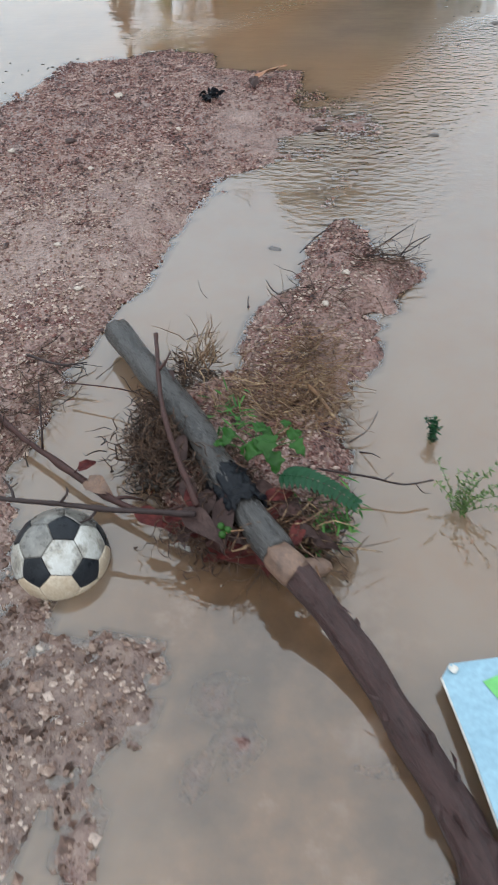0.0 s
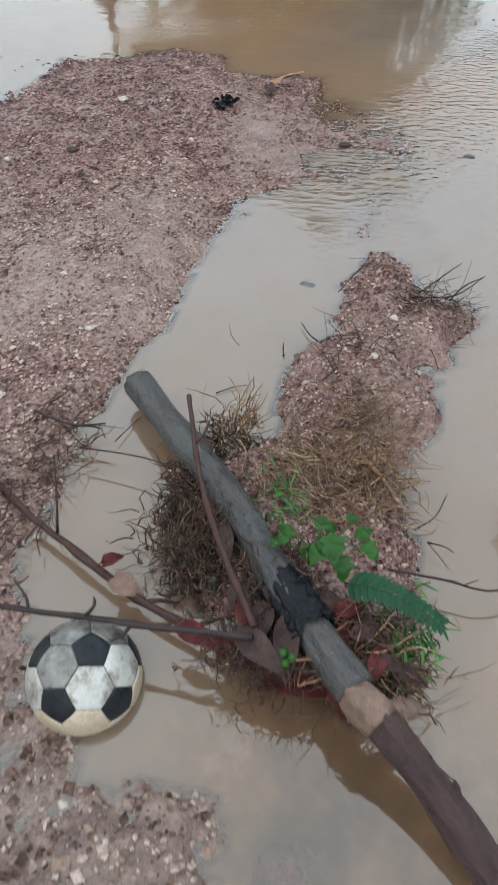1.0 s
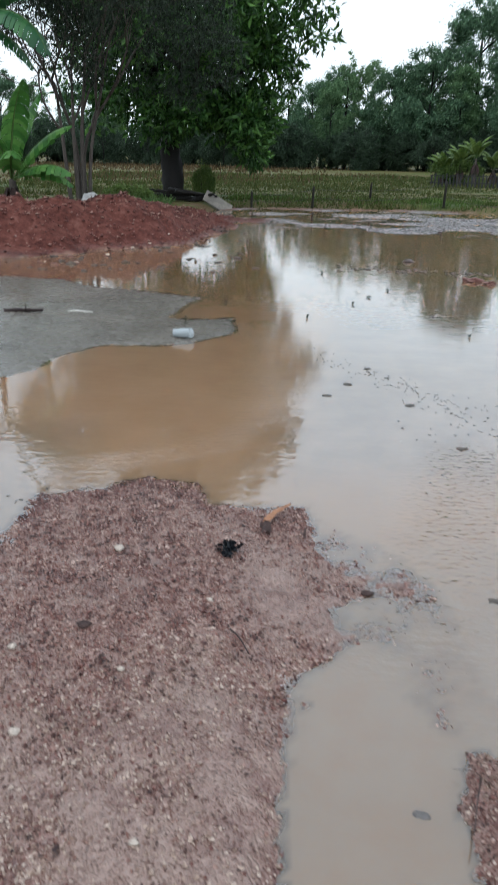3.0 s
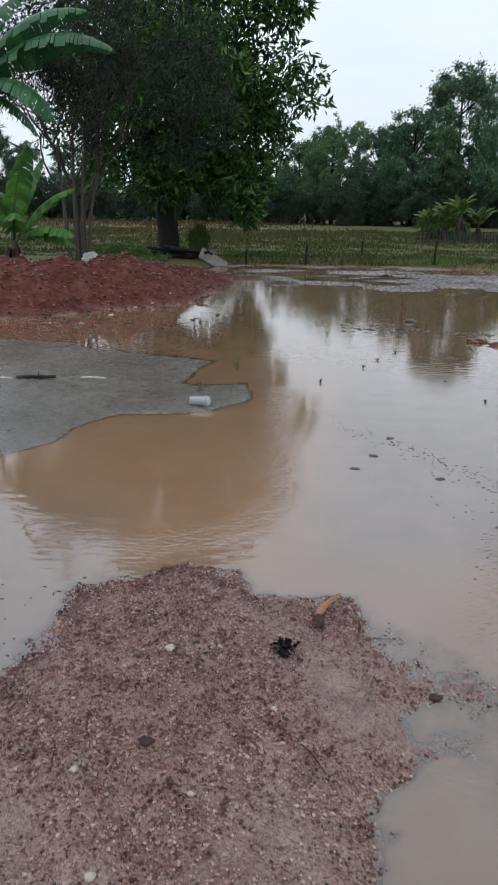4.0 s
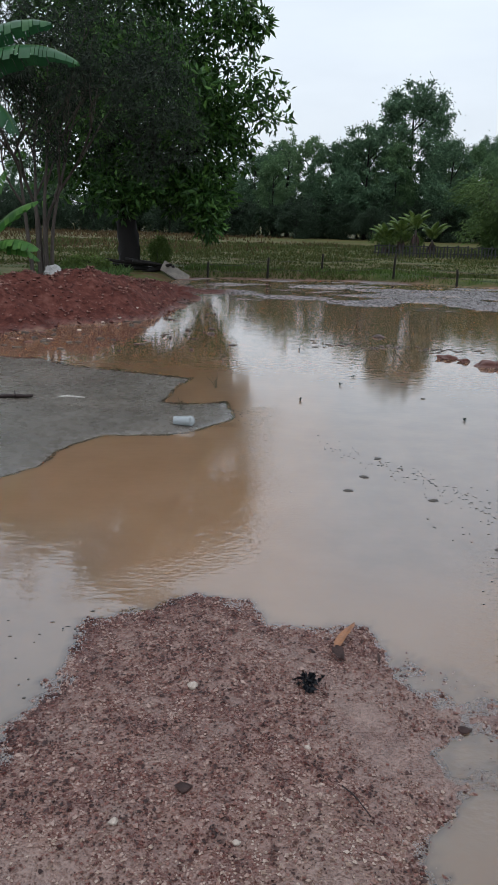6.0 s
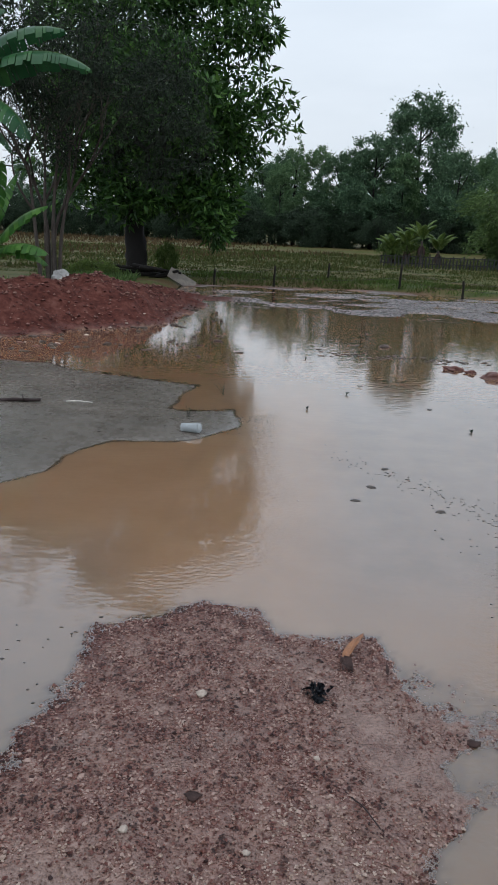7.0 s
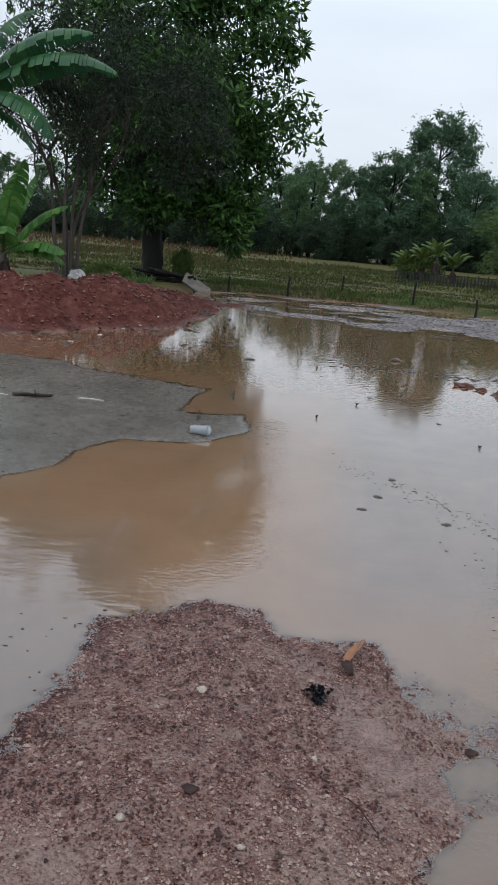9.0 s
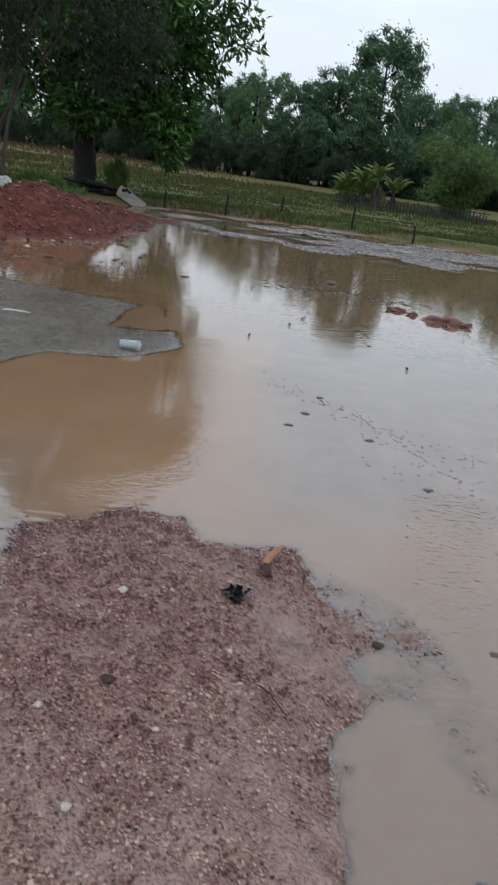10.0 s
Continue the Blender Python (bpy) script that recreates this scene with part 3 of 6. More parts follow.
def land(x, y):
    """Height of the ground, and what it is made of."""
    x, y = np.asarray(x, float), np.asarray(y, float)
    near = ease(9, 5, np.hypot(x, y - 2))
    edge = (0.08 * fbm(x, y, 4, 3, 4) + 0.04 * fbm(x, y, 22, 9, 3)) * (0.5 + 0.5 * near)
    rough = 0.012 * fbm(x, y, 7, 5, 4) + 0.006 * fbm(x, y, 40, 6, 2)
    bed = -0.07 - 0.06 * ease(2, 8, np.abs(y - 1.5)) + 0.03 * fbm(x, y, 1.5, 2)
    shallow = ease(1.5, 0.7, y) * ease(-1.0, 0.5, y)
    bed = bed + shallow * (0.042 + 0.03 * fbm(x, y, 6, 12, 3))

    def rise(d, top, run, slope=0.12):
        d = d + edge
        return np.where(d > 0, top * ease(0, run, d) ** 0.7, -0.13 * ease(0, slope, -d))

    d_bar, d_isl = inside(x, y, BAR), inside(x, y, ISLAND)
    flat = ease(2.3, 3.2, y)
    h_bar = rise(d_bar - 0.02 * flat, 0.045 - 0.010 * flat, 0.16 + 0.34 * flat, 0.09 + 0.30 * flat) + rough * ease(-0.03, 0.12, d_bar) + 0.012 * fbm(x, y, 2.2, 31, 3) * ease(0.05, 0.4, d_bar)
    for px, py, pr, pd in PUDDLES:
        h_bar = h_bar - pd * np.exp(-((x - px) ** 2 + 0.6 * (y - py) ** 2) / pr ** 2)
    h_isl = rise(d_isl, 0.06, 0.1, 0.06) + 1.4 * rough * ease(-0.02, 0.08, d_isl)
    h_sho = rise(inside(x, y, SHOAL), 0.016, 0.1, 0.09) + 2.4 * rough + 0.022 * fbm(x, y, 11, 83, 3) + 0.012 * fbm(x, y, 30, 84, 2)
    d_sill, _ = to_line(x, y, SILL)
    h_sill = -0.006 - 0.004 * ease(3.6, 2.9, y) - 0.12 * ease(0.10 + 0.14 * ease(2.9, 3.5, y), 0.5, d_sill + edge) + 0.8 * rough + 0.005 * fbm(x, y, 3.5, 35, 3)
    h_apron = rise(inside(x, y, APRON), 0.008, 0.10, 0.24) + 0.75 * rough + 0.008 * fbm(x, y, 5, 37, 3)
    d_sand = inside(x, y, SANDBANK) + 0.5 * edge + 0.15 * fbm(x, y, 0.9, 15)
    h_sand = np.where(d_sand > 0, 0.075 * ease(0, 2.4, d_sand) + 0.008 * ease(0, 0.1, d_sand), -0.13 * np.clip(-d_sand / 0.5, 0, 1)) + 0.006 * fbm(x, y, 1.2, 8) * ease(0, 0.5, d_sand)
    d_crest, along = to_line(x, y, CREST)
    top = 0.80 * ease(1.02, 0.62, along) * (1 + 0.25 * fbm(x, y, 0.7, 21, 2))
    h_mound = -0.13 + (top + 0.13) * ease(2.3, 0.1, d_crest + 0.3 * fbm(x, y, 1.3, 22)) + (0.20 * fbm(x, y, 2.2, 23, 5) + 0.02) * ease(2.3, 1.2, d_crest)
    d_flat = inside(x, y, FLATS) + 0.6 * fbm(x, y, 0.5, 40)
    h_flat = -0.13 * ease(0, 1.2, -d_flat) + ease(-0.6, 0.6, d_flat) * (-0.010 + 0.11 * fbm(x, 2.2 * y, 0.6, 41, 5) + 0.014 * ease(0, 7, d_flat))
    d_field = inside(x, y, FIELD) + 0.3 * fbm(x, y, 0.8, 50)
    h_field = -0.13 + ease(-0.5, 0.9, d_field) * (0.36 + 0.75 * ease(32, 115, y) + 5.0 * ease(128, 240, y) + 0.05 * fbm(x, y, 0.6, 51))
    shore = np.maximum(ease(-11, -15, x), ease(-0.3, -1.8, y + 1.2 * fbm(x, y, 0.5, 71))) * 0.25 - 0.13
    z = np.maximum.reduce([bed, h_bar, h_apron, h_isl, h_sho, h_sill, h_sand, h_mound, h_flat, h_field, shore])
    red = np.maximum(ease(2.7, 1.9, d_crest + 0.4 * fbm(x, y, 1.5, 60)) * ease(1.02, 0.97, along), 0.75 * ease(0.12, 0.0, np.abs(d_bar - 0.06)) * ease(3.2, 3.9, y) * ease(0.0, -0.6, x))
    grass = ease(-0.5, 0.2, d_field) * (1 - red * ease(1.9, 1.2, d_crest))
    sand = ease(-0.4, -0.05, d_sand)
    mud = (1 - ease(-1.0, -0.3, d_field)) * np.maximum(ease(-1.0, 0.5, d_flat), ease(5.5, 8, y) * (1 - sand))
    stony = (1 - ease(-0.1, 0.05, inside(x, y, SHOAL))) * (1 - sand) * (1 - mud) * (1 - grass) * (1 - red * 0.6)
    wet = ease(-0.004, -0.02, z) * (1 - grass)
    dry = np.clip(grass + ease(-1.5, -0.5, d_field) + red * ease(0.0, 0.08, z), 0, 1)
    silty = ease(-0.1, 0.05, inside(x, y, SHOAL)) * 0.9
    ruddy = ease(2.5, 3.4, y + 0.5 * fbm(x, y, 2.5, 81, 3) - 0.3 * x)
    ruddy = np.maximum(ruddy, 0.75 * ease(0.06, 0.2, x))
    fines = ease(0.06, -0.22, drifts(x, y)) * 0.6 * np.maximum(ease(-0.05, 0.15, d_bar), ease(-0.1, 0.05, inside(x, y, APRON)))
    return dict(z=z, fines=fines, ruddy=ruddy, silty=silty, red=red, grass=grass, sand=sand, mud=mud, stony=stony, wet=wet, dry=dry)


def level(x, y):
    return float(land(np.array([x]), np.array([y]))["z"][0])


def ticks(lo, hi, step, runs):
    """Grid lines: even between lo and hi, then growing outwards by runs of (limit, growth)."""
    core = list(np.arange(lo, hi + step / 2, step))
    for sign in (-1, 1):
        at, s, far = (lo if sign < 0 else core[-1]), step, []
        for limit, grow in runs:
            while abs(at) < limit:
                s *= grow
                at += sign * s
                far.append(at)
        core = far[::-1] + core if sign < 0 else core + far
    return np.array(core)


def sheet(name, xs, ys, material, heights, fields):
    gx, gy = np.meshgrid(xs, ys)
    x, y = gx.ravel(), gy.ravel()
    z, marks = heights(x, y), fields(x, y)
    nx, ny = len(xs), len(ys)
    i = (np.arange(ny - 1)[:, None] * nx + np.arange(nx - 1)[None, :]).ravel()
    quads = np.stack([i, i + 1, i + nx + 1, i + nx], 1)
    me = bpy.data.meshes.new(name)
    me.vertices.add(len(x))
    me.vertices.foreach_set("co", np.stack([x, y, z], 1).ravel())
    me.loops.add(quads.size)
    me.loops.foreach_set("vertex_index", quads.ravel())
    me.polygons.add(len(quads))
    me.polygons.foreach_set("loop_start", np.arange(len(quads)) * 4)
    me.polygons.foreach_set("use_smooth", np.ones(len(quads), bool))
    me.update(calc_edges=True)
    for key, val in marks.items():
        me.attributes.new(key, "FLOAT", "POINT").data.foreach_set("value", np.asarray(val, np.float32))
    me.materials.append(material)
    return new(name, me)


gxs = ticks(-1.6, 1.2, 0.014, [(12, 1.035), (900, 1.14)])
gys = ticks(0.2, 4.6, 0.015, [(33, 1.0145), (900, 1.12)])
gys = gys[gys > -40]
made = {}


def ground_height(x, y):
    made.update(land(x, y))
    return made["z"]


ground = tagged(sheet("ground", gxs, gys, GROUND, ground_height, lambda x, y: {k: v for k, v in made.items() if k != "z"}),
                "flooded ground of reddish gravel, grey sand, mud and grass", "ground", kind="structure")


def water_marks(x, y):
    deep = -land(x, y)["z"]
    rip = ease(0.55, 0.1, to_line(x, y, [(0.1, 3.3), (0.45, 3.3), (0.75, 3.9), (1.1, 4.8)])[0]) * 0.9
    rip = np.maximum(rip, 0.25 * ease(0.5, 0.0, to_line(x, y, [(0.6, 2.6), (1.1, 3.1)])[0]))
    rip = np.maximum(rip, 0.3 * ease(0.28, 0.05, to_line(x, y, [(-1.0, 4.75), (-0.5, 5.0), (-0.2, 5.6), (-0.3, 7.0), (-0.2, 8.6)])[0]))
    rip = np.maximum(rip, 0.10 * ease(0.16, 0.0, to_line(x, y, [(0.70, 1.05), (0.80, 0.95), (0.95, 0.85)])[0]))
    rip = np.maximum(rip, 0.10 * ease(0.14, 0.0, to_line(x, y, [(0.42, 0.95), (0.55, 0.88), (0.6, 0.7)])[0]))
    rip = np.maximum(rip, 0.13 * ease(0.16, 0.0, to_line(x, y, [(0.36, 0.95), (0.52, 0.72), (0.62, 0.45)])[0]))
    # grey sky reflection put into the colour: pond's open side, corner behind the bar
    clear = ease(0.1, 0.7, x + 0.5 - 0.16 * (y - 4.9) + 0.15 * fbm(x, y, 0.9, 88, 3)) * ease(4.0, 5.0, y) * ease(12.0, 8.5, y)
    clear = np.maximum(clear, 0.7 * ease(-1.0, -1.5, x) * ease(3.2, 3.7, y) * ease(5.8, 4.8, y + 0.3 * fbm(x, y, 1.5, 89, 3)))
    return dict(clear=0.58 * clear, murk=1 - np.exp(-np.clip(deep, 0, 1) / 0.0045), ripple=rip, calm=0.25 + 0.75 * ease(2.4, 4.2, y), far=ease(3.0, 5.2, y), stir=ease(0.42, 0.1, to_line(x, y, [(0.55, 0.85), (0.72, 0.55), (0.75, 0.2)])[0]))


wxs = ticks(-1.2, 1.2, 0.03, [(14, 1.035), (40, 1.2)])
wys = ticks(0.0, 4.6, 0.03, [(32, 1.016)])
wys = wys[wys > -1.5]
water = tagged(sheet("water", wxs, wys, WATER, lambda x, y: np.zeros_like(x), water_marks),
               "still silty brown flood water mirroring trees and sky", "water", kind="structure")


# ---- gravel and clods ----
def scatter(name, n, pick, sizes, material, label, category, sink=0.3, squash=0.65):
    """Loose pieces strewn over the ground, as one body of stuff."""
    at = pick(n)
    n = len(at)
    z = land(at[:, 0], at[:, 1])["z"]
    size = sizes(n)
    o = np.array([(1, 0, 0), (-1, 0, 0), (0, 1, 0), (0, -1, 0), (0, 0, 1), (0, 0, -1)], float)
    f = np.array([(0, 2, 4), (2, 1, 4), (1, 3, 4), (3, 0, 4), (2, 0, 5), (1, 2, 5), (3, 1, 5), (0, 3, 5)])
    v = o[None] * rng.uniform(0.6, 1.25, (n, 6, 1)) + rng.normal(0, 0.16, (n, 6, 3))
    a = rng.uniform(0, 6.283, n)
    c, s = np.cos(a)[:, None], np.sin(a)[:, None]
    x, y = v[..., 0] * c - v[..., 1] * s, v[..., 0] * s + v[..., 1] * c
    v = np.stack([x, y, v[..., 2] * squash], -1) * size[:, None, None]
    v += np.stack([at[:, 0], at[:, 1], z + size * (squash - sink)], 1)[:, None]
    faces = (f[None] + (np.arange(n) * 6)[:, None, None]).reshape(-1, 3)
    sh = Shape().add(v.reshape(-1, 3), faces.tolist())
    return tagged(part(name, sh, material, smooth=False), label, category, kind="stuff")


def on_gravel(n):
    p = np.stack([rng.uniform(-2.2, 0.9, n), rng.uniform(0.3, 4.6, n)], 1)
    q = land(p[:, 0], p[:, 1])
    patch = 0.82 + 1.6 * drifts(p[:, 0], p[:, 1])
    return p[(q["z"] > -0.009) & (q["silty"] < 0.3) & (p[:, 1] > 0.9) & (rng.uniform(0, 1, n) < patch)]


def on_far_gravel(n):
    p = on_gravel(n)
    return p[land(p[:, 0], p[:, 1])["ruddy"] > rng.uniform(-0.25, 1, len(p))]


def on_near_gravel(n):
    p = on_gravel(n)
    return p[land(p[:, 0], p[:, 1])["ruddy"] < rng.uniform(0, 1, len(p))]


scatter("gravel", 140000, on_far_gravel, lambda n: 0.0028 + 0.012 * rng.beta(1.1, 5.2, n), PEBBLE, "wet reddish and pale gravel strewn over the bar", "gravel")
scatter("gravel", 115000, on_near_gravel, lambda n: 0.0028 + 0.0115 * rng.beta(1.1, 5.2, n), TAN_PEBBLE, "coarse wet tan gravel on the bar and the island", "gravel")


def on_rim(n):
    p = np.stack([rng.uniform(-1.7, 0.1, n), rng.uniform(3.0, 4.7, n)], 1)
    d = inside(p[:, 0], p[:, 1], BAR) + 0.05 * fbm(p[:, 0], p[:, 1], 6, 46, 3)
    return p[(d > -0.03) & (d < rng.uniform(0.0, 0.17, n)) & (p[:, 0] < -0.3) & (fbm(p[:, 0], p[:, 1], 3, 45, 3) > -0.12)]


scatter("gravel", 26000, on_rim, lambda n: 0.003 + 0.010 * rng.beta(1.1, 5, n), RIM_PEBBLE, "dark crimson gravel along the rim of the bar", "gravel")


def on_near_shoal(n):
    p = np.stack([rng.uniform(-0.4, 0.45, n), rng.uniform(0.2, 1.0, n)], 1)
    q = land(p[:, 0], p[:, 1])
    return p[(q["z"] > -0.006) & (q["silty"] > 0.3)]


scatter("gravel", 7000, on_near_shoal, lambda n: 0.002 + 0.019 * rng.beta(0.7, 4.5, n), MUD_PEBBLE, "coarse wet stones and crumbs of mud in the shallows", "gravel", sink=0.45)


def on_island(n):
    p = np.stack([rng.uniform(0.1, 0.8, n), rng.uniform(1.0, 2.6, n)], 1)
    return p[(inside(p[:, 0], p[:, 1], ISLAND) > 0.0) & (fbm(p[:, 0], p[:, 1], 4, 47, 3) > -0.1)]


scatter("gravel", 12000, on_island, lambda n: 0.0025 + 0.009 * rng.beta(1.0, 5, n), MUD_PEBBLE, "brown gravel and crumbs of earth on the island", "gravel")


def on_mound(n):
    p = np.stack([rng.uniform(-12, -1.6, n), rng.uniform(12.5, 26, n)], 1)
    d, along = to_line(p[:, 0], p[:, 1], CREST)
    return p[(d < rng.uniform(0.2, 3.3, n)) & (along < 0.99)]


scatter("clods", 17000, on_mound, lambda n: 0.014 + 0.10 * rng.beta(1.0, 7, n), CLOD, "red earth clods and stones on the mound", "earth clods")


def on_flats(n):
    p = np.stack([rng.uniform(-2.5, 12, n), rng.uniform(18.5, 30.5, n)], 1)
    z = land(p[:, 0], p[:, 1])["z"]
    return p[(z > -0.02) & (z < 0.1)]


scatter("mud_clods", 2600, on_flats, lambda n: 0.02 + 0.06 * rng.beta(1.1, 5, n), DARK_BIT, "dark mud clods on the wet flats", "mud clods", squash=0.4)


# ---- football ----
def football(at, r, toward):
    ball = thing("football", at, "scuffed black and white leather football in shallow water", "football")
    g = (1 + 5 ** 0.5) / 2
    ico = [(0, s1, s2 * g) for s1 in (1, -1) for s2 in (1, -1)]
    ico = [Vector(v) for a, b, c in ico for v in ((a, b, c), (b, c, a), (c, a, b))]
    near = {i: [j for j in range(12) if j != i and (ico[i] - ico[j]).length < 2.1] for i in range(12)}
    tri = [(i, j, k) for i in range(12) for j in near[i] for k in near[i] if i < j < k and k in near[j]]
    # turn one white six-sided panel to face the given way, with a black one above it
    i, j, k = tri[0]
    fwd = (ico[i] + ico[j] + ico[k]).normalized()
    upw = (ico[i] - fwd * ico[i].dot(fwd)).normalized()
    f2 = Vector(toward).normalized()
    u2 = Vector((0, 0, 1))
    u2 = (u2 - f2 * u2.dot(f2)).normalized()
    u2 = Matrix.Rotation(radians(-24), 3, f2) @ u2
    a = Matrix((fwd, upw, fwd.cross(upw))).transposed()
    b = Matrix((f2, u2, f2.cross(u2))).transposed()
    turn = b @ a.inverted()

    def panel(corners, centre, material, name):
        # a domed panel: rings of points from the centre out to a rounded rim sunk in the seam
        n, per, sh = len(corners), 4, []
        loop = [corners[q].lerp(corners[(q + 1) % n], s / per) for q in range(n) for s in range(per)]
        c = centre
        rows = [[c.normalized() * r]]
        for f, lift in ((0.35, 1.0), (0.7, 1.0), (0.9, 0.999), (0.965, 0.994), (0.985, 0.975)):
            rows.append([(c.lerp(p, f)).normalized() * r * lift for p in loop])
        v = [turn @ p for row in rows for p in row]
        m = len(loop)
        f = [(0, 1 + q, 1 + (q + 1) % m) for q in range(m)]
        for row in range(4):
            o, o2 = 1 + row * m, 1 + (row + 1) * m
            f += [(o + q, o2 + q, o2 + (q + 1) % m, o + (q + 1) % m) for q in range(m)]
        part(name, Shape().add([tuple(p) for p in v], f), material, ball)

    for p in range(12):
        ring = [ico[p].lerp(ico[q], 1 / 3) for q in near[p]]
        c = sum(ring, Vector()) / 5
        x = (ring[0] - c).normalized()
        y = c.normalized().cross(x)
        ring.sort(key=lambda w: math.atan2((w - c).dot(y), (w - c).dot(x)))
        panel(ring, c, BALL_BLACK, "black_panel")
    for t in tri:
        ring = [ico[a].lerp(ico[b], 1 / 3) for a in t for b in t if a != b]
        c = sum(ring, Vector()) / 6
        x = (ring[0] - c).normalized()
        y = c.normalized().cross(x)
        ring.sort(key=lambda w: math.atan2((w - c).dot(y), (w - c).dot(x)))
        up = (turn @ c).normalized()
        panel(ring, c, BALL_TAN if up.z < 0.36 else BALL_MUDDY if up.z > 0.88 or up.y > 0.1 else BALL_WHITE, "white_panel")
    bm = bmesh.new()
    bmesh.ops.create_icosphere(bm, subdivisions=4, radius=r * 0.978)
    part("seams", bm, SEAM, ball)
    return ball


football((0.091, 0.975, 0.016), 0.105, (0.60, -0.72, 1.02))


# ---- the stranded log and its tangle of flotsam ----
log = thing("log", (0.0, 0.0, 0.0), "long bent wet log lying across the channel, bark half off", "log")
upper = curve_points([(-0.055, 1.735, 0.06), (0.10, 1.565, 0.075), (0.27, 1.38, 0.09), (0.43, 1.16, 0.115), (0.575, 0.99, 0.122)], 70)
part("upper_trunk", tube(Shape(), upper, np.linspace(0.038, 0.034, 70) * (1 + 0.05 * np.sin(np.arange(70) * 0.4)), 24, 0.16), LOG_GREY, log, "grey weathered trunk end")
lower = curve_points([(0.612, 0.962, 0.115), (0.699, 0.893, 0.078), (0.766, 0.832, 0.051), (0.834, 0.746, 0.038), (0.892, 0.672, 0.033), (0.944, 0.6, 0.028), (0.978, 0.532, 0.024), (1.011, 0.391, 0.008)], 90)
part("lower_trunk", tube(Shape(), lower, np.linspace(0.029, 0.034, 90) * (1 + 0.05 * np.sin(np.arange(90) * 0.3 + 1)), 24, 0.2), LOG_BROWN, log, "dark brown barked length")
collar = curve_points([(0.566, 0.993, 0.122), (0.592, 0.972, 0.120), (0.62, 0.950, 0.115)], 9)
part("peeled_collar", tube(Shape(), collar, [0.029, 0.0315, 0.0335, 0.034, 0.0335, 0.033, 0.0325, 0.031, 0.028], 18, 0.4), PALE_WOOD, log, "pale ring of peeled wood")
stub = curve_points([(0.61, 0.965, 0.11), (0.65, 0.985, 0.10), (0.675, 1.005, 0.085)], 7)
part("branch_stub", tube(Shape(), stub, [0.024, 0.023, 0.021, 0.02, 0.018, 0.014, 0.008], 12, 0.3), PALE_WOOD, log, "broken pale branch stub")
for u, a, s in ((18, 1.0, 0.012), (38, 3.8, 0.010), (48, 1.2, 0.016), (60, 3.6, 0.018), (74, 0.7, 0.014)):
    p = lower[u]
    part("knot", lump(Shape(), tuple(p + np.array((math.cos(a) * 0.024, math.sin(a) * 0.014, 0.016))), (s * 0.8, s * 1.6, s * 0.5), level=2, seed=u), LOG_BROWN, log)
for i in range(14):
    u = int(rng.integers(6, 86))
    p = lower[u] + np.array((rng.normal(0, 0.016), rng.normal(0, 0.012), 0.034 + rng.uniform(-0.006, 0.002)))
    d = lower[min(u + 2, 89)] - lower[u - 2]
    flake = leaves(Shape(), p[None], d[None] + rng.normal(0, 0.01, (1, 3)), rng.uniform(0.02, 0.05), rng.uniform(0.006, 0.012), 0.5)
    part("bark_flake", flake, LOG_BROWN, log, smooth=False)


def stick(name, ctrl, r0, r1, label, material=TWIG, forks=0, n=22, category="stick", knots=True):
    """A bent stick that tapers, with a few side twigs as parts."""
    base = np.array(ctrl[0], float)
    st = thing(name, tuple(base), label, category)
    pts = curve_points(ctrl, n) - base
    pts[1:-1] += rng.normal(0, r0 * 0.10, (n - 2, 3))
    part("stem", tube(Shape(), pts, np.linspace(r0, r1, n) * (1 + (0.25 * (np.arange(n) % 6 == 0) if knots else 0)), 8, 0.3), material, st)
    for i in range(forks):
        u = int(rng.integers(2, n - 2))
        d = unit(rng.normal(0, 1, 3) * (1, 1, 0.6) + (0, 0, 0.25))
        side = [pts[u], pts[u] + d * 0.03, pts[u] + d * 0.06 + rng.normal(0, 0.012, 3)]
        part("twig", tube(Shape(), curve_points(side, 7), np.linspace(r1 * 0.7, r1 * 0.3, 7), 5), material, st)
    return st


stick("stick", [(0.125, 1.60, 0.165), (0.20, 1.40, 0.165), (0.27, 1.25, 0.165), (0.39, 1.06, 0.15)], 0.005, 0.007, "dark reddish stick lying across the log", forks=1)
stick("branch", [(-0.471, 1.516, 0.055), (-0.236, 1.343, 0.045), (-0.097, 1.261, 0.04), (0.072, 1.173, 0.04), (0.165, 1.128, 0.04), (0.355, 1.065, 0.055), (0.468, 1.03, 0.065)], 0.007, 0.0095, "reddish brown branch with torn bark reaching into the water", forks=5, n=30, category="branch")
stick("stick", [(-0.42, 1.03, 0.10), (-0.045, 1.027, 0.12), (0.077, 1.035, 0.12), (0.19, 1.04, 0.12), (0.39, 1.045, 0.14)], 0.0045, 0.006, "thin dark stick passing over the football", TWIG_DARK, forks=3, n=26)
stick("stick", [(-0.075, 1.255, 0.045), (-0.08, 1.30, 0.12), (-0.10, 1.36, 0.17)], 0.003, 0.0015, "thin dark upright twig on the branch", TWIG_DARK, n=8)
stick("stick", [(0.60, 1.29, 0.06), (0.72, 1.29, 0.055), (0.80, 1.285, 0.05), (0.865, 1.31, 0.05)], 0.0028, 0.002, "long thin dark twig over the water", TWIG_DARK, forks=2, n=16)
stick("stick", [(-0.12, 1.50, 0.05), (0.02, 1.49, 0.06), (0.10, 1.47, 0.07)], 0.0022, 0.0016, "thin pale twig poking from the tangle", TWIG, n=10)
stick("stick", [(0.13, 1.80, 0.004), (0.17, 1.83, 0.006), (0.21, 1.84, 0.012)], 0.0016, 0.001, "thin pale straw afloat on the water", TWIG, n=8)
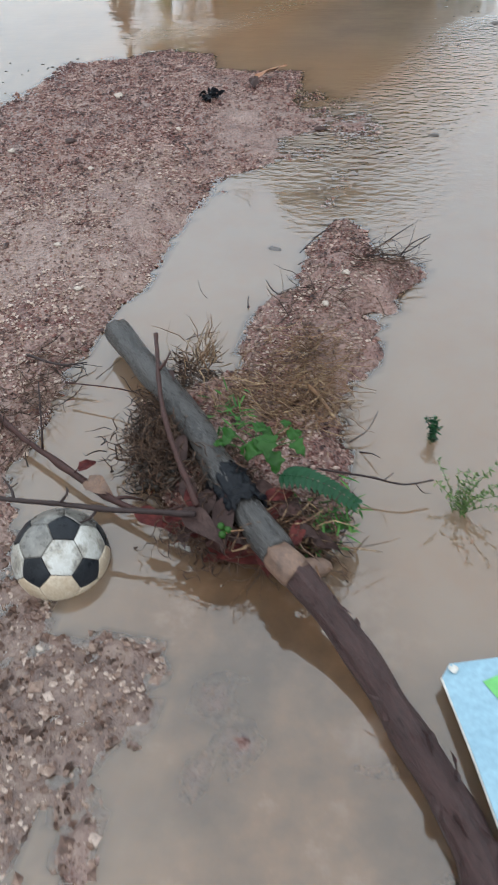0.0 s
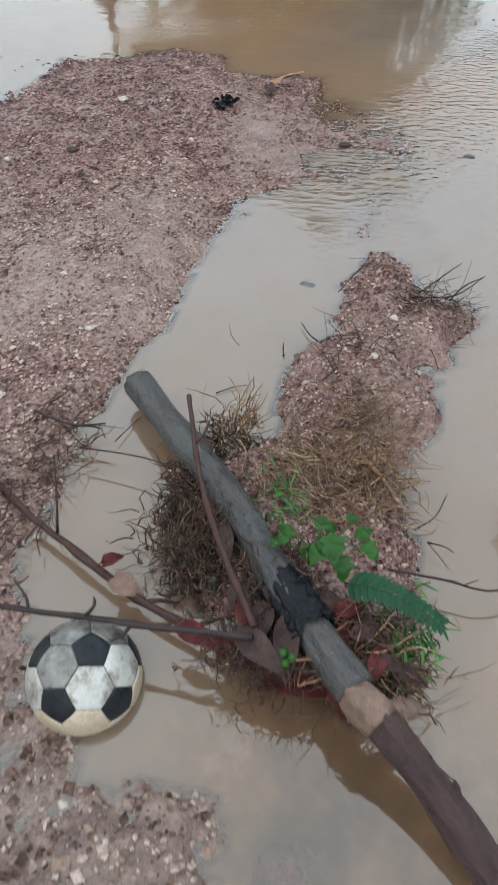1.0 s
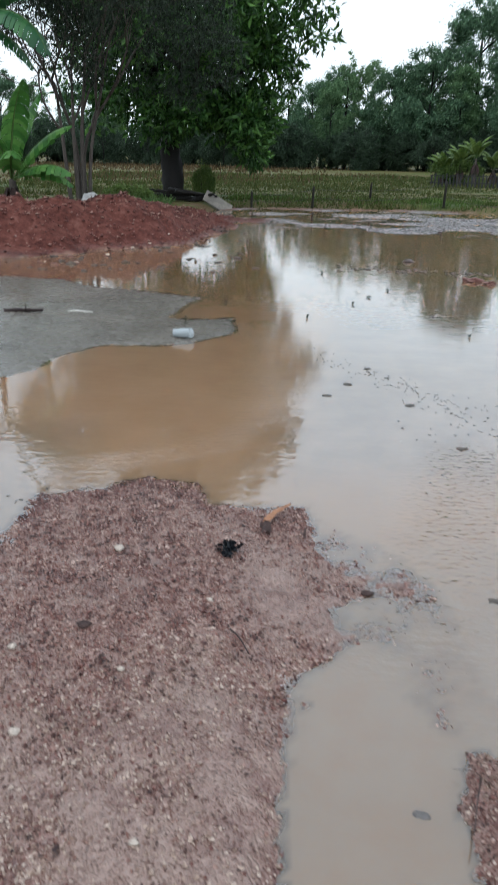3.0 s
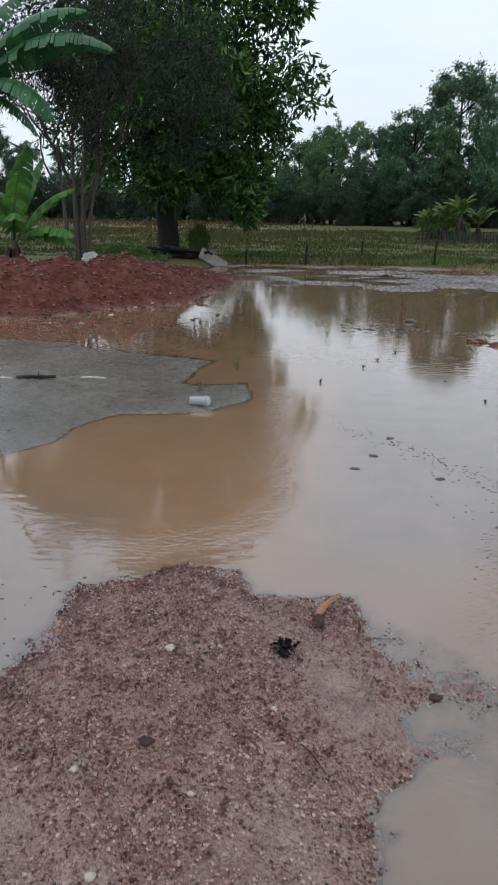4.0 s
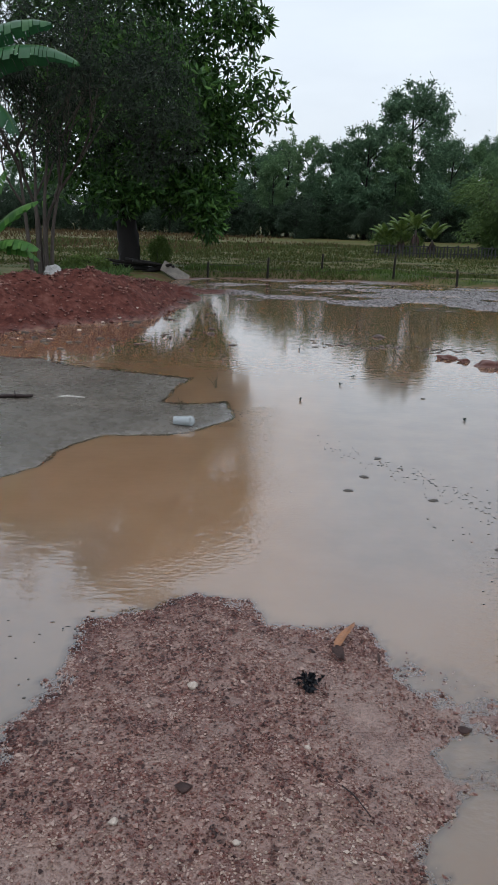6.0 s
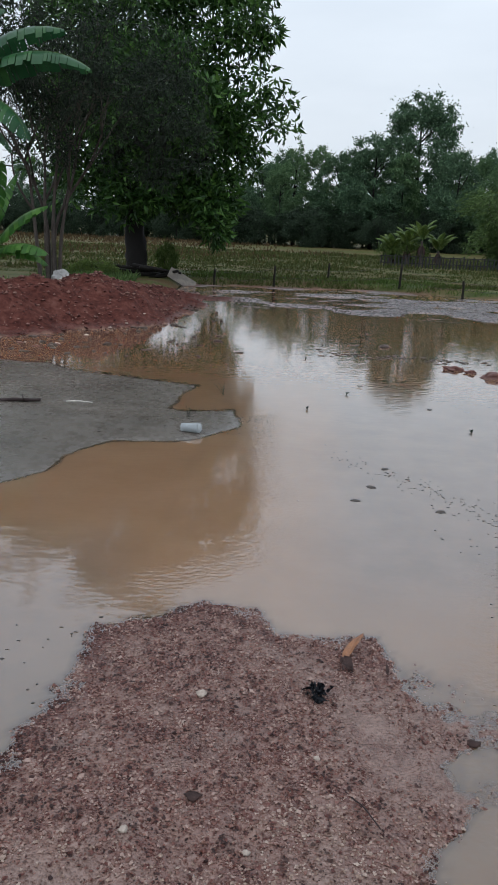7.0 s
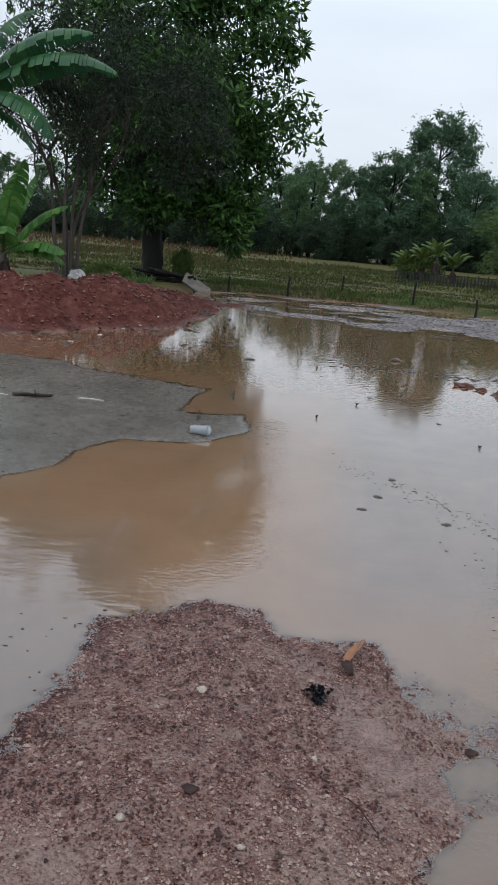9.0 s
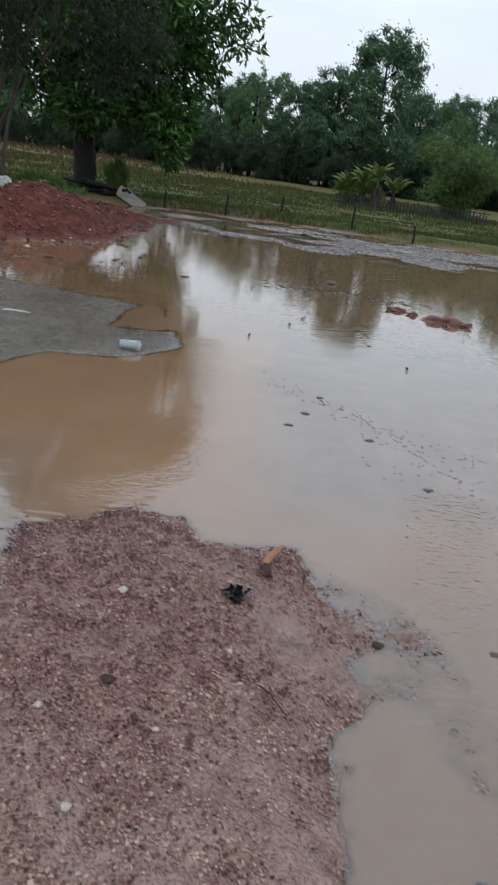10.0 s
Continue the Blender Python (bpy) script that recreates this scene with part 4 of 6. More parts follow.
for a, b, c in (((0.275, 1.99, 0.004), (0.270, 2.01, 0.012), (0.268, 2.03, 0.018)), ((0.36, 2.06, 0.012), (0.33, 2.09, 0.012), (0.30, 2.14, 0.012)),
                ((0.60, 2.30, 0.03), (0.72, 2.30, 0.05), (0.80, 2.38, 0.07)), ((0.70, 2.27, 0.03), (0.74, 2.30, 0.08), (0.80, 2.34, 0.10)),
                ((0.62, 2.31, 0.04), (0.68, 2.36, 0.07), (0.74, 2.44, 0.08)), ((0.48, 2.50, 0.02), (0.44, 2.40, 0.05), (0.39, 2.26, 0.05))):
    stick("stick", [a, b, c], 0.0026, 0.0014, "thin dark twig on the gravel island", TWIG_DARK, forks=2 if a[1] > 2.2 else 0, n=12)
for a, b, c in (((0.66, 1.44, 0.01), (0.70, 1.47, 0.03), (0.72, 1.52, 0.05)), ((0.69, 1.42, 0.0), (0.72, 1.40, 0.02), (0.74, 1.38, 0.03)), ((0.68, 1.75, 0.0), (0.67, 1.80, 0.03), (0.67, 1.84, 0.04))):
    stick("stick", [a, b, c], 0.002, 0.001, "small dark twig standing in the shallows", TWIG_DARK, n=8)
stick("stick", [(0.53, 1.57, 0.075), (0.57, 1.52, 0.08), (0.62, 1.45, 0.075)], 0.006, 0.004, "pale split piece of reed on the island", STRAW, n=10, knots=False)
stick("stick", [(-0.26, 3.09, 0.045), (-0.225, 3.04, 0.045), (-0.19, 2.96, 0.04)], 0.003, 0.002, "thin dark twig on the gravel bar", TWIG_DARK, n=12)
stick("stick", [(-0.28, 1.60, 0.05), (-0.16, 1.56, 0.06), (-0.08, 1.57, 0.07)], 0.004, 0.002, "dark broken twig hanging over the bank", TWIG_DARK, forks=3, n=12)


def strands(shape, centre, spread, n, length, radius, flat=0.5, curl=0.35, drift=None):
    """Fine bent strands, three-sided."""
    for i in range(n):
        p = np.array(centre) + rng.normal(0, 1, 3) * np.array(spread)
        p[2] = max(p[2], level(p[0], p[1]) + 0.003)
        d = rng.normal(0, 1, 3) * (1, 1, flat)
        if drift is not None:
            d = d * 0.5 + np.array(drift)
        d = unit(d)
        q = [p]
        L = length * rng.uniform(0.5, 1.3)
        for k in range(4):
            d = unit(d + rng.normal(0, curl, 3) * (1, 1, 0.6))
            q.append(q[-1] + d * L / 4)
        q = np.array(q)
        q[:, 2] = np.clip(q[:, 2], 0.002, 0.24)
        r = radius * rng.uniform(0.6, 1.4)
        tube(shape, q, [r, r, r * 0.9, r * 0.7, r * 0.3], 3, cap=False)
    return shape


mat = Shape()
for i in range(420):
    c, s = (((0.19, 1.38), (0.035, 0.075)), ((0.25, 1.25), (0.04, 0.05)), ((0.46, 1.06), (0.06, 0.035)), ((0.60, 1.10), (0.04, 0.05)), ((0.40, 1.22), (0.05, 0.06)))[i % 5]
    lump(mat, (c[0] + 0.65 * rng.normal(0, s[0]), c[1] + 0.65 * rng.normal(0, s[1]), 0.025 + 0.03 * rng.uniform()), (rng.uniform(0.006, 0.016), rng.uniform(0.006, 0.016), rng.uniform(0.004, 0.010)), rough=1.2, seed=i)
tagged(part("silt_mat", mat, DARK_BIT), "dark matted leaf mould and silt under the log", "flotsam", kind="stuff")
nest = Shape()
for c, s, n in (((0.17, 1.42, 0.05), (0.035, 0.09, 0.03), 260), ((0.24, 1.27, 0.06), (0.05, 0.07, 0.035), 260), ((0.20, 1.34, 0.03), (0.05, 0.08, 0.02), 160),
                ((0.22, 1.60, 0.05), (0.04, 0.035, 0.02), 90), ((0.45, 1.06, 0.07), (0.07, 0.04, 0.03), 300), ((0.60, 1.08, 0.07), (0.05, 0.05, 0.03), 220), ((0.40, 1.20, 0.09), (0.05, 0.06, 0.03), 200)):
    strands(nest, c, np.array(s) * 0.85, int(1.9 * n), 0.06, 0.0015, 0.45, 0.55)
tagged(part("root_tangle", nest, ROOTLET), "tangle of dark rootlets and fine twigs caught on the log", "flotsam", kind="stuff")
straw = Shape()
for c, s, n, d in (((0.36, 1.50, 0.09), (0.05, 0.04, 0.015), 90, (0.9, -0.6, 0.0)), ((0.45, 1.63, 0.075), (0.06, 0.07, 0.012), 70, (0.8, 0.4, 0.1)),
                   ((0.25, 1.60, 0.10), (0.025, 0.03, 0.03), 60, (0.1, 0.3, 0.9)), ((0.55, 1.50, 0.075), (0.05, 0.07, 0.008), 110, None), ((0.61, 1.09, 0.08), (0.05, 0.05, 0.02), 80, None),
                   ((0.53, 1.05, 0.11), (0.04, 0.03, 0.012), 50, (0.9, 0.3, 0.0)), ((0.57, 1.58, 0.065), (0.05, 0.1, 0.006), 160, None), ((0.48, 1.52, 0.065), (0.07, 0.08, 0.006), 220, None), ((0.50, 1.75, 0.065), (0.05, 0.07, 0.005), 90, None)):
    strands(straw, c, s, n, 0.085, 0.0013, 0.3, 0.25, d)
tagged(part("dead_grass", straw, STRAW), "dry straw and dead grass washed against the log", "dead grass", kind="stuff")
bankroots = Shape()
for c, s, n in (((-0.20, 1.50, 0.03), (0.05, 0.10, 0.012), 110), ((-0.22, 1.22, 0.03), (0.05, 0.10, 0.012), 110), ((0.66, 2.24, 0.05), (0.05, 0.04, 0.015), 120), ((0.47, 1.95, 0.06), (0.09, 0.09, 0.006), 50)):
    strands(bankroots, c, s, n, 0.10, 0.0012, 0.35, 0.3)
tagged(part("root_fringe", bankroots, ROOTLET), "matted roots and stalks at the edge of the gravel", "flotsam", kind="stuff")


def blade(shape, base, along, normal, length, width, bend=0.2, rows=7, crinkle=0.0, seed=0.0, lobes=0.0):
    """One leaf blade: two halves folded at the midrib, bent along its length."""
    d, up = unit(np.asarray(along, float)), unit(np.asarray(normal, float))
    up = unit(up - d * (up @ d))
    side = np.cross(d, up)
    v, f = [], []
    for i in range(rows):
        t = i / (rows - 1)
        w = width * 0.5 * math.sin(math.pi * min(1, 0.06 + t * 0.94) ** 0.8) * (1 + lobes * math.cos(t * 16 + seed)) + 0.0004
        c = np.asarray(base, float) + d * length * t - up * length * bend * t * t
        for s in (-1, -0.5, 0, 0.5, 1):
            wob = crinkle * noise.noise((t * 4 + seed, s * 2.3, seed * 1.7))
            v.append(c + side * w * s + up * (w * 0.35 * abs(s) + wob))
    for i in range(rows - 1):
        for j in range(4):
            a = i * 5 + j
            f.append((a, a + 1, a + 6, a + 5))
    return shape.add(v, f)


def leafy_sprig(at, leaves_at, label, material, size, stem=TWIG):
    sp = thing("leaf_sprig", at, label, "leaves")
    for i, (off, d, s) in enumerate(leaves_at):
        part("leaf", blade(Shape(), off, d, (0.2, -0.5, 1), size * s, size * s * 0.78, 0.5, 18, 0.012, i * 1.3, 0.2), material, sp)
        part("stalk", tube(Shape(), [(0, 0, 0), tuple(0.5 * np.array(off) + (0, 0, 0.005)), off], [0.0016, 0.0014, 0.0012], 5), material, sp)
    return sp


leafy_sprig((0.47, 1.24, 0.13), [((-0.055, 0.03, 0.04), (-0.2, -0.9, 0.1), 0.8), ((0.0, 0.03, 0.045), (0.25, 0.8, 0.2), 0.75), ((0.025, 0.02, 0.05), (0.25, -0.9, 0.1), 1.15), ((0.015, 0.0, 0.045), (-0.3, -0.9, 0.0), 0.9),
                                  ((0.07, 0.03, 0.04), (0.7, 0.5, 0.2), 0.75), ((0.085, 0.02, 0.04), (0.6, -0.7, 0.1), 0.8), ((0.06, 0.06, 0.04), (-0.2, 0.9, 0.3), 0.6), ((0.005, 0.05, 0.03), (0.6, 0.2, -0.2), 0.7), ((-0.02, 0.0, 0.03), (0.3, -0.6, -0.4), 0.7), ((0.05, -0.01, 0.03), (0.2, -0.8, -0.3), 0.9), ((-0.065, 0.0, 0.03), (-0.5, -0.3, 0.2), 0.5)],
            "fresh green lobed leaves sprouting beside the log", LEAF_FRESH, 0.05)
fern = thing("fern_frond", (0.53, 1.20, 0.12), "dark green fern frond washed up beside the log", "fern")
mid = curve_points([(0, 0, 0), (0.06, -0.015, 0.02), (0.12, -0.03, 0.015), (0.175, -0.05, 0.0)], 16)
part("midrib", tube(Shape(), mid, np.linspace(0.002, 0.0008, 16), 5), LEAF_FERN, fern)
for i in range(1, 16):
    for s in (-1, 1):
        d = unit(mid[i] - mid[i - 1])
        o = unit(np.cross(d, (0, 0, 1))) * s
        part("leaflet", blade(Shape(), mid[i], o + d * 0.45 + np.array((0, 0, -0.1 if s < 0 else 0.25)), (0, -0.3, 1), 0.05 * (1 - 0.55 * i / 16), 0.014, 0.2, 5, 0.002, i + s), LEAF_FERN, fern)
weedmat = Shape()
for i in range(170):
    c = (0.66, 1.13, 0.08) if i % 3 else (0.37, 1.40, 0.09)
    p = np.array(c) + rng.normal(0, 1, 3) * (0.03, 0.04, 0.015)
    blade(weedmat, p, rng.normal(0, 1, 3) * (1, 1, 0.4) + (0.2, 0, 0.3), (0, -0.3, 1), rng.uniform(0.015, 0.045), rng.uniform(0.002, 0.006), 0.2, 4, 0.001, i)
tagged(part("green_grass", weedmat, LEAF_GRASSY), "fresh green grass blades caught in the debris", "grass", kind="stuff")


def crumpled(name, at, size, material, label, category, rough=0.8, level=3, seed=1.0, smooth=False):
    bm = bmesh.new()
    bmesh.ops.create_icosphere(bm, subdivisions=level, radius=1.0)
    for v in bm.verts:
        k = 1 + rough * (abs(noise.noise(v.co * 2.1 + Vector((seed, 0, 0)))) + 0.5 * abs(noise.noise(v.co * 5.3 + Vector((0, seed, 0)))) - 0.35)
        v.co = Vector((v.co.x * size[0] * k, v.co.y * size[1] * k, v.co.z * size[2] * k))
    ob = part(name, bm, material, smooth=smooth)
    ob.location = at
    return tagged(ob, label, category)


def draped(spine, radius, material):
    """A limp sheet laid over a round log, with folds and a ragged edge."""
    n, m, v, f = len(spine), 26, [], []
    for i in range(n):
        d = unit(spine[min(i + 1, n - 1)] - spine[max(i - 1, 0)])
        side = unit(np.cross(d, (0, 0, 1)))
        up = np.cross(side, d)
        reach = 1.75 + 0.5 * noise.noise((i * 0.23, 5.0, 0.0))
        for j in range(m):
            a = reach * (2 * j / (m - 1) - 1)
            fold = abs(noise.noise((i * 0.17, a * 2.2, 1.0))) + 0.5 * abs(noise.noise((i * 0.5, a * 5.0, 4.0)))
            r = radius + 0.020 * fold + 0.006 * max(0.0, abs(a) - 1.2)
            ragged = 0.018 * noise.noise((a * 3.0, i * 0.02, 8.0)) * abs(2 * i / (n - 1) - 1)
            v.append(spine[i] + d * ragged + side * r * math.sin(a) + up * r * math.cos(a))
    f = [(i * m + j, i * m + j + 1, (i + 1) * m + j + 1, (i + 1) * m + j) for i in range(n - 1) for j in range(m - 1)]
    ob = part("plastic_bag", Shape().add(v, f), material)
    sol = ob.modifiers.new("thickness", "SOLIDIFY")
    sol.thickness = 0.0012
    return tagged(ob, "crumpled black plastic scrap wrapped over the log", "plastic bag")


draped(curve_points([(0.415, 1.19, 0.112), (0.445, 1.145, 0.117), (0.475, 1.105, 0.120), (0.49, 1.085, 0.121)], 26), 0.034, BAG)


def dead_leaf(at, along, length, width, material, label, crinkle=0.012, seed=0.0, bend=0.25, normal=(0, -0.3, 1)):
    lf = thing("dead_leaf", at, label, "leaf", "dead leaves")
    sh = blade(Shape(), (0, 0, 0), along, normal, length, width, bend, 10, crinkle, seed)
    part("blade", sh, material, lf)
    d = unit(np.array(along, float))
    part("leaf_stalk", tube(Shape(), [-d * length * 0.3, -d * length * 0.1 + (0, 0, 0.004), (0, 0, 0)], [0.0014, 0.0014, 0.0016], 5), TWIG, lf)
    return lf


scrap = Shape()
for i in range(26):
    a = i * 2.4
    c = np.array((rng.normal(0, 0.022), rng.normal(0, 0.036), rng.uniform(0.004, 0.03)))
    blade(scrap, c, (math.cos(a), math.sin(a), rng.uniform(-0.3, 0.9)), rng.normal(0, 1, 3) + (0, 0, 0.7), rng.uniform(0.02, 0.05), rng.uniform(0.02, 0.045), rng.uniform(-0.3, 0.6), 7, 0.016, i * 1.9)
ob = part("plastic_scrap", scrap, BAG)
ob.location = (-0.30, 3.68, level(-0.30, 3.68))
ob.scale = (0.8, 0.9, 0.75)
tagged(ob, "crumpled blue-black plastic scrap on the gravel bar", "plastic bag")
for at, al, ln, wd, s in (((0.36, 1.06, 0.13), (0.5, -0.35, 0.05), 0.11, 0.05, 1), ((0.44, 1.10, 0.14), (0.15, -0.9, -0.1), 0.12, 0.045, 2), ((0.40, 1.13, 0.12), (-0.2, -0.9, 0.0), 0.10, 0.05, 3),
                          ((0.33, 1.16, 0.11), (0.4, -0.7, 0.1), 0.09, 0.04, 4), ((0.28, 1.30, 0.10), (0.2, -0.9, 0.1), 0.10, 0.035, 5), ((0.17, 1.53, 0.10), (0.4, -0.6, 0.3), 0.06, 0.025, 6)):
    dead_leaf(at, al, ln, wd, DEAD_LEAF, "withered grey-brown leaf caught in the tangle", seed=s)
for at, al, ln, wd, s in (((0.24, 1.075, 0.085), (0.7, -0.25, 0.05), 0.09, 0.04, 1), ((0.31, 1.06, 0.08), (0.8, -0.2, 0.1), 0.10, 0.045, 2), ((0.42, 1.02, 0.08), (0.8, -0.1, 0.0), 0.12, 0.055, 3), ((0.53, 1.03, 0.10), (0.3, -0.8, 0.1), 0.08, 0.035, 4),
                          ((0.50, 1.06, 0.06), (-0.6, -0.4, 0.0), 0.11, 0.05, 5), ((0.05, 1.192, 0.058), (0.5, 0.1, 0.4), 0.05, 0.03, 6), ((0.60, 1.02, 0.12), (0.1, 0.8, 0.3), 0.07, 0.03, 7)):
    dead_leaf(at, al, ln, wd, RED_LEAF, "wet dark red leaf stuck to the branch", seed=s)
for i in range(16):
    x, y = 0.37 + 0.26 * ((i * 0.618) % 1), 1.01 + 0.17 * ((i * 0.414) % 1)
    dead_leaf((x, y, 0.085 + 0.045 * ((i * 0.3) % 1)), (rng.normal(), rng.normal(), 0.1), 0.05 + 0.04 * ((i * 0.71) % 1), 0.03, (DEAD_LEAF, RED_LEAF, TWIG, DEAD_LEAF)[i % 4], "limp dark brown leaf matted against the log", 0.014, 20 + i)
dead_leaf((0.083, 1.167, 0.053), (0.6, -0.3, 0.15), 0.07, 0.05, PALE_WOOD, "curled tan leaf on the branch", 0.02, 9, 0.5)
dead_leaf((-0.145, 3.93, 0.04), (0.5, 0.85, 0.10), 0.25, 0.045, ORANGE_LEAF, "curled orange leaf on the gravel tip", 0.012, 3, 0.1, (-0.3, -0.2, 1))
dead_leaf((-0.15, 3.93, 0.04), (0.3, -0.9, 0.1), 0.09, 0.05, DEAD_LEAF, "curled brown leaf on the gravel tip", 0.015, 5)
dead_leaf((0.04, 3.86, 0.012), (0.1, 0.9, 0.5), 0.06, 0.014, DEAD_LEAF, "small dark leaf standing in the shallows", 0.004, 6)
dead_leaf((-0.30, 1.42, 0.06), (-0.7, 0.3, 0.1), 0.11, 0.05, DEAD_LEAF, "withered purple-brown leaf on the bank", 0.01, 7)
dead_leaf((-0.23, 1.30, 0.09), (-0.8, 0.2, 0.1), 0.12, 0.05, DEAD_LEAF, "withered purple-brown leaf on the branch", 0.01, 8)
for i, c in enumerate(((0.445, 1.035, 0.125), (0.462, 1.032, 0.122), (0.452, 1.02, 0.118))):
    tagged(part("green_fruit", lump(Shape(), c, (0.009, 0.009, 0.008), level=2, rough=0.1, seed=i), LEAF_FRESH), "small bright green berry on the debris", "berry", "green berries")


# ---- pale blue card box at the water's edge ----
card = thing("cardboard", (0.905, 0.865, 0.03), "pale blue printed card with a green patch, torn at a corner", "cardboard")
bm = bmesh.new()
cv = [bm.verts.new(c) for c in ((0.012, 0.0, 0.008), (0.26, 0.075, 0.03), (0.36, -0.42, 0.04), (0.13, -0.36, 0.02), (0.055, -0.16, 0.012), (0.0, -0.03, 0.008))]
face = bm.faces.new(cv)
ext = bmesh.ops.extrude_face_region(bm, geom=[face])
bmesh.ops.translate(bm, verts=[g for g in ext["geom"] if isinstance(g, bmesh.types.BMVert)], vec=(0, 0, -0.012))
bmesh.ops.recalc_face_normals(bm, faces=bm.faces)
part("panel", bm, BOARD_BLUE, card, smooth=False)
bm = bmesh.new()
bm.faces.new([bm.verts.new(c) for c in ((0.07, -0.028, 0.0157), (0.13, 0.01, 0.0215), (0.24, 0.03, 0.031), (0.30, -0.17, 0.040), (0.14, -0.11, 0.0245))])
part("green_patch", bm, BOARD_GREEN, card, "bright green printed patch", smooth=False)
part("torn_corner", blade(Shape(), (0.02, -0.02, 0.012), (-0.2, 1, 0.05), (0, 0, 1), 0.022, 0.018, 0.3, 5, 0.004, 2), BOARD_WHITE, card, "torn white paper corner")
part("torn_edge", tube(Shape(), curve_points([(0.0, -0.03, 0.004), (0.055, -0.16, 0.007), (0.13, -0.36, 0.013)], 14), 0.0035, 5, 0.5), BOARD_WHITE, card, "frayed white edge")


# ---- weeds standing in the water ----
def weed(at, height, label, n, spread, material=LEAF_PALE):
    wd = thing("weed", at, label, "weed", "weeds in the water")
    fol = Shape()
    for i in range(n):
        tip = np.array((rng.normal(0, spread) + spread * 0.4, rng.normal(0, spread) + 0.3 * spread, height * rng.uniform(0.5, 1)))
        pts = curve_points([(rng.normal(0, 0.006), rng.normal(0, 0.006), -0.03), tip * (0.4, 0.4, 0.5), tip], 9)
        part("stem", tube(Shape(), pts, np.linspace(0.0012, 0.0006, 9), 4), material, wd)
        for k in range(7):
            q = pts[2 + k % 7][None].repeat(3, 0)
            leaves(fol, q, rng.normal(0, 1, (3, 3)) + (0, 0, 0.6), rng.uniform(0.008, 0.018), 0.005)
    part("leaves", fol, material, wd)
    return wd


weed((0.925, 1.27, 0.0), 0.13, "small leafy weed bent over in the water", 14, 0.045)
weed((0.86, 1.49, 0.0), 0.07, "little green weed tuft in the water", 9, 0.014, LEAF_FERN)
weed((-1.01, 8.45, 0.0), 0.16, "small dark sprig standing on the sand", 5, 0.03, LEAF_FINE)
weed((-0.64, 9.6, 0.0), 0.18, "small dark sprig standing in the puddle", 7, 0.05, LEAF_FINE)
for x, y in ((1.5, 11.0), (1.15, 10.4), (0.3, 9.0), (0.9, 9.9), (2.0, 13.2), (0.7, 12.6), (1.9, 8.2), (1.2, 14.2)):
    weed((x, y, 0.0), 0.032, "sparse grass sprig poking out of the pond", 4, 0.02, LEAF_FINE)
weed((3.82, 11.4, 0.0), 0.30, "clump of green weeds on red clay in the pond", 16, 0.12)
weed((4.05, 11.3, 0.0), 0.30, "clump of dark green weeds in the pond", 14, 0.14, LEAF_FERN)


# ---- single stones and small litter ----
def stone(at, size, material, label, seed, category="stone", flat=0.6):
    z = max(level(at[0], at[1]), -0.01)
    ob = part("stone" if category == "stone" else "debris", lump(Shape(), (0, 0, 0), (size, size * 0.8, size * flat), level=2, rough=0.6, seed=seed), material)
    ob.location = (at[0], at[1], z + size * flat * 0.4)
    return tagged(ob, label, category)


stone((-0.77, 3.665), 0.022, STONE_PALE, "pale flat stone on the gravel bar", 1)
stone((-0.79, 3.10), 0.027, DEAD_LEAF, "dark rotten scrap half sunk in the gravel", 2, flat=0.3)
stone((0.285, 2.36), 0.026, STONE_DARK, "dark rounded stone breaking the water", 3, flat=0.4)
stone((0.13, 0.765), 0.011, STONE_PALE, "pale pebble beside the football", 4)
stone((0.27, 3.42), 0.028, DEAD_LEAF, "dark flat stone in the shallows", 5, flat=0.3)
for i, (x, y, s) in enumerate(((-0.45, 2.2, 0.012), (-0.62, 2.9, 0.014), (-0.35, 3.3, 0.012), (-1.0, 2.95, 0.016), (0.52, 1.95, 0.012), (0.56, 2.13, 0.013), (0.5, 1.72, 0.011), (-0.27, 1.95, 0.012), (-0.5, 1.75, 0.013), (-0.86, 2.55, 0.018))):
    stone((x, y), s, STONE_PALE, "small pale stone among the gravel", 10 + i)
for i, (x, y, s) in enumerate(((0.77, 3.39, 0.022), (0.89, 5.89, 0.03), (0.75, 4.69, 0.016), (0.31, 6.08, 0.028), (0.49, 6.39, 0.032), (0.70, 6.87, 0.03), (0.78, 6.78, 0.02), (0.84, 6.62, 0.022), (0.9, 6.5, 0.02), (0.95, 6.42, 0.015), (0.5, 7.0, 0.016),
                               (0.42, 7.1, 0.013), (0.58, 6.95, 0.014), (-0.12, 6.05, 0.016), (0.75, 5.4, 0.018), (1.05, 5.05, 0.03), (0.7, 5.15, 0.016), (0.05, 7.3, 0.014), (1.75, 9.2, 0.03), (1.0, 4.3, 0.015), (2.36, 14.3, 0.09), (-0.35, 13.0, 0.05))):
    stone((x, y), 1.3 * s, DARK_BIT, "dark clod of mud breaking the water", 30 + i, "debris", 0.35)
for i in range(16):
    t = (i * 0.618) % 1
    stone((-3.9 + 1.9 * t + 0.25 * math.sin(i * 2.1), 13.3 + 5.5 * t * t + 0.5 * math.sin(i * 3.7)), 0.03 + 0.035 * ((i * 0.37) % 1), (STONE_PALE, ROCK_RED, ROCK_RED)[i % 3], "loose rubble stone at the foot of the mound", 80 + i, flat=0.45)
litter = Shape()
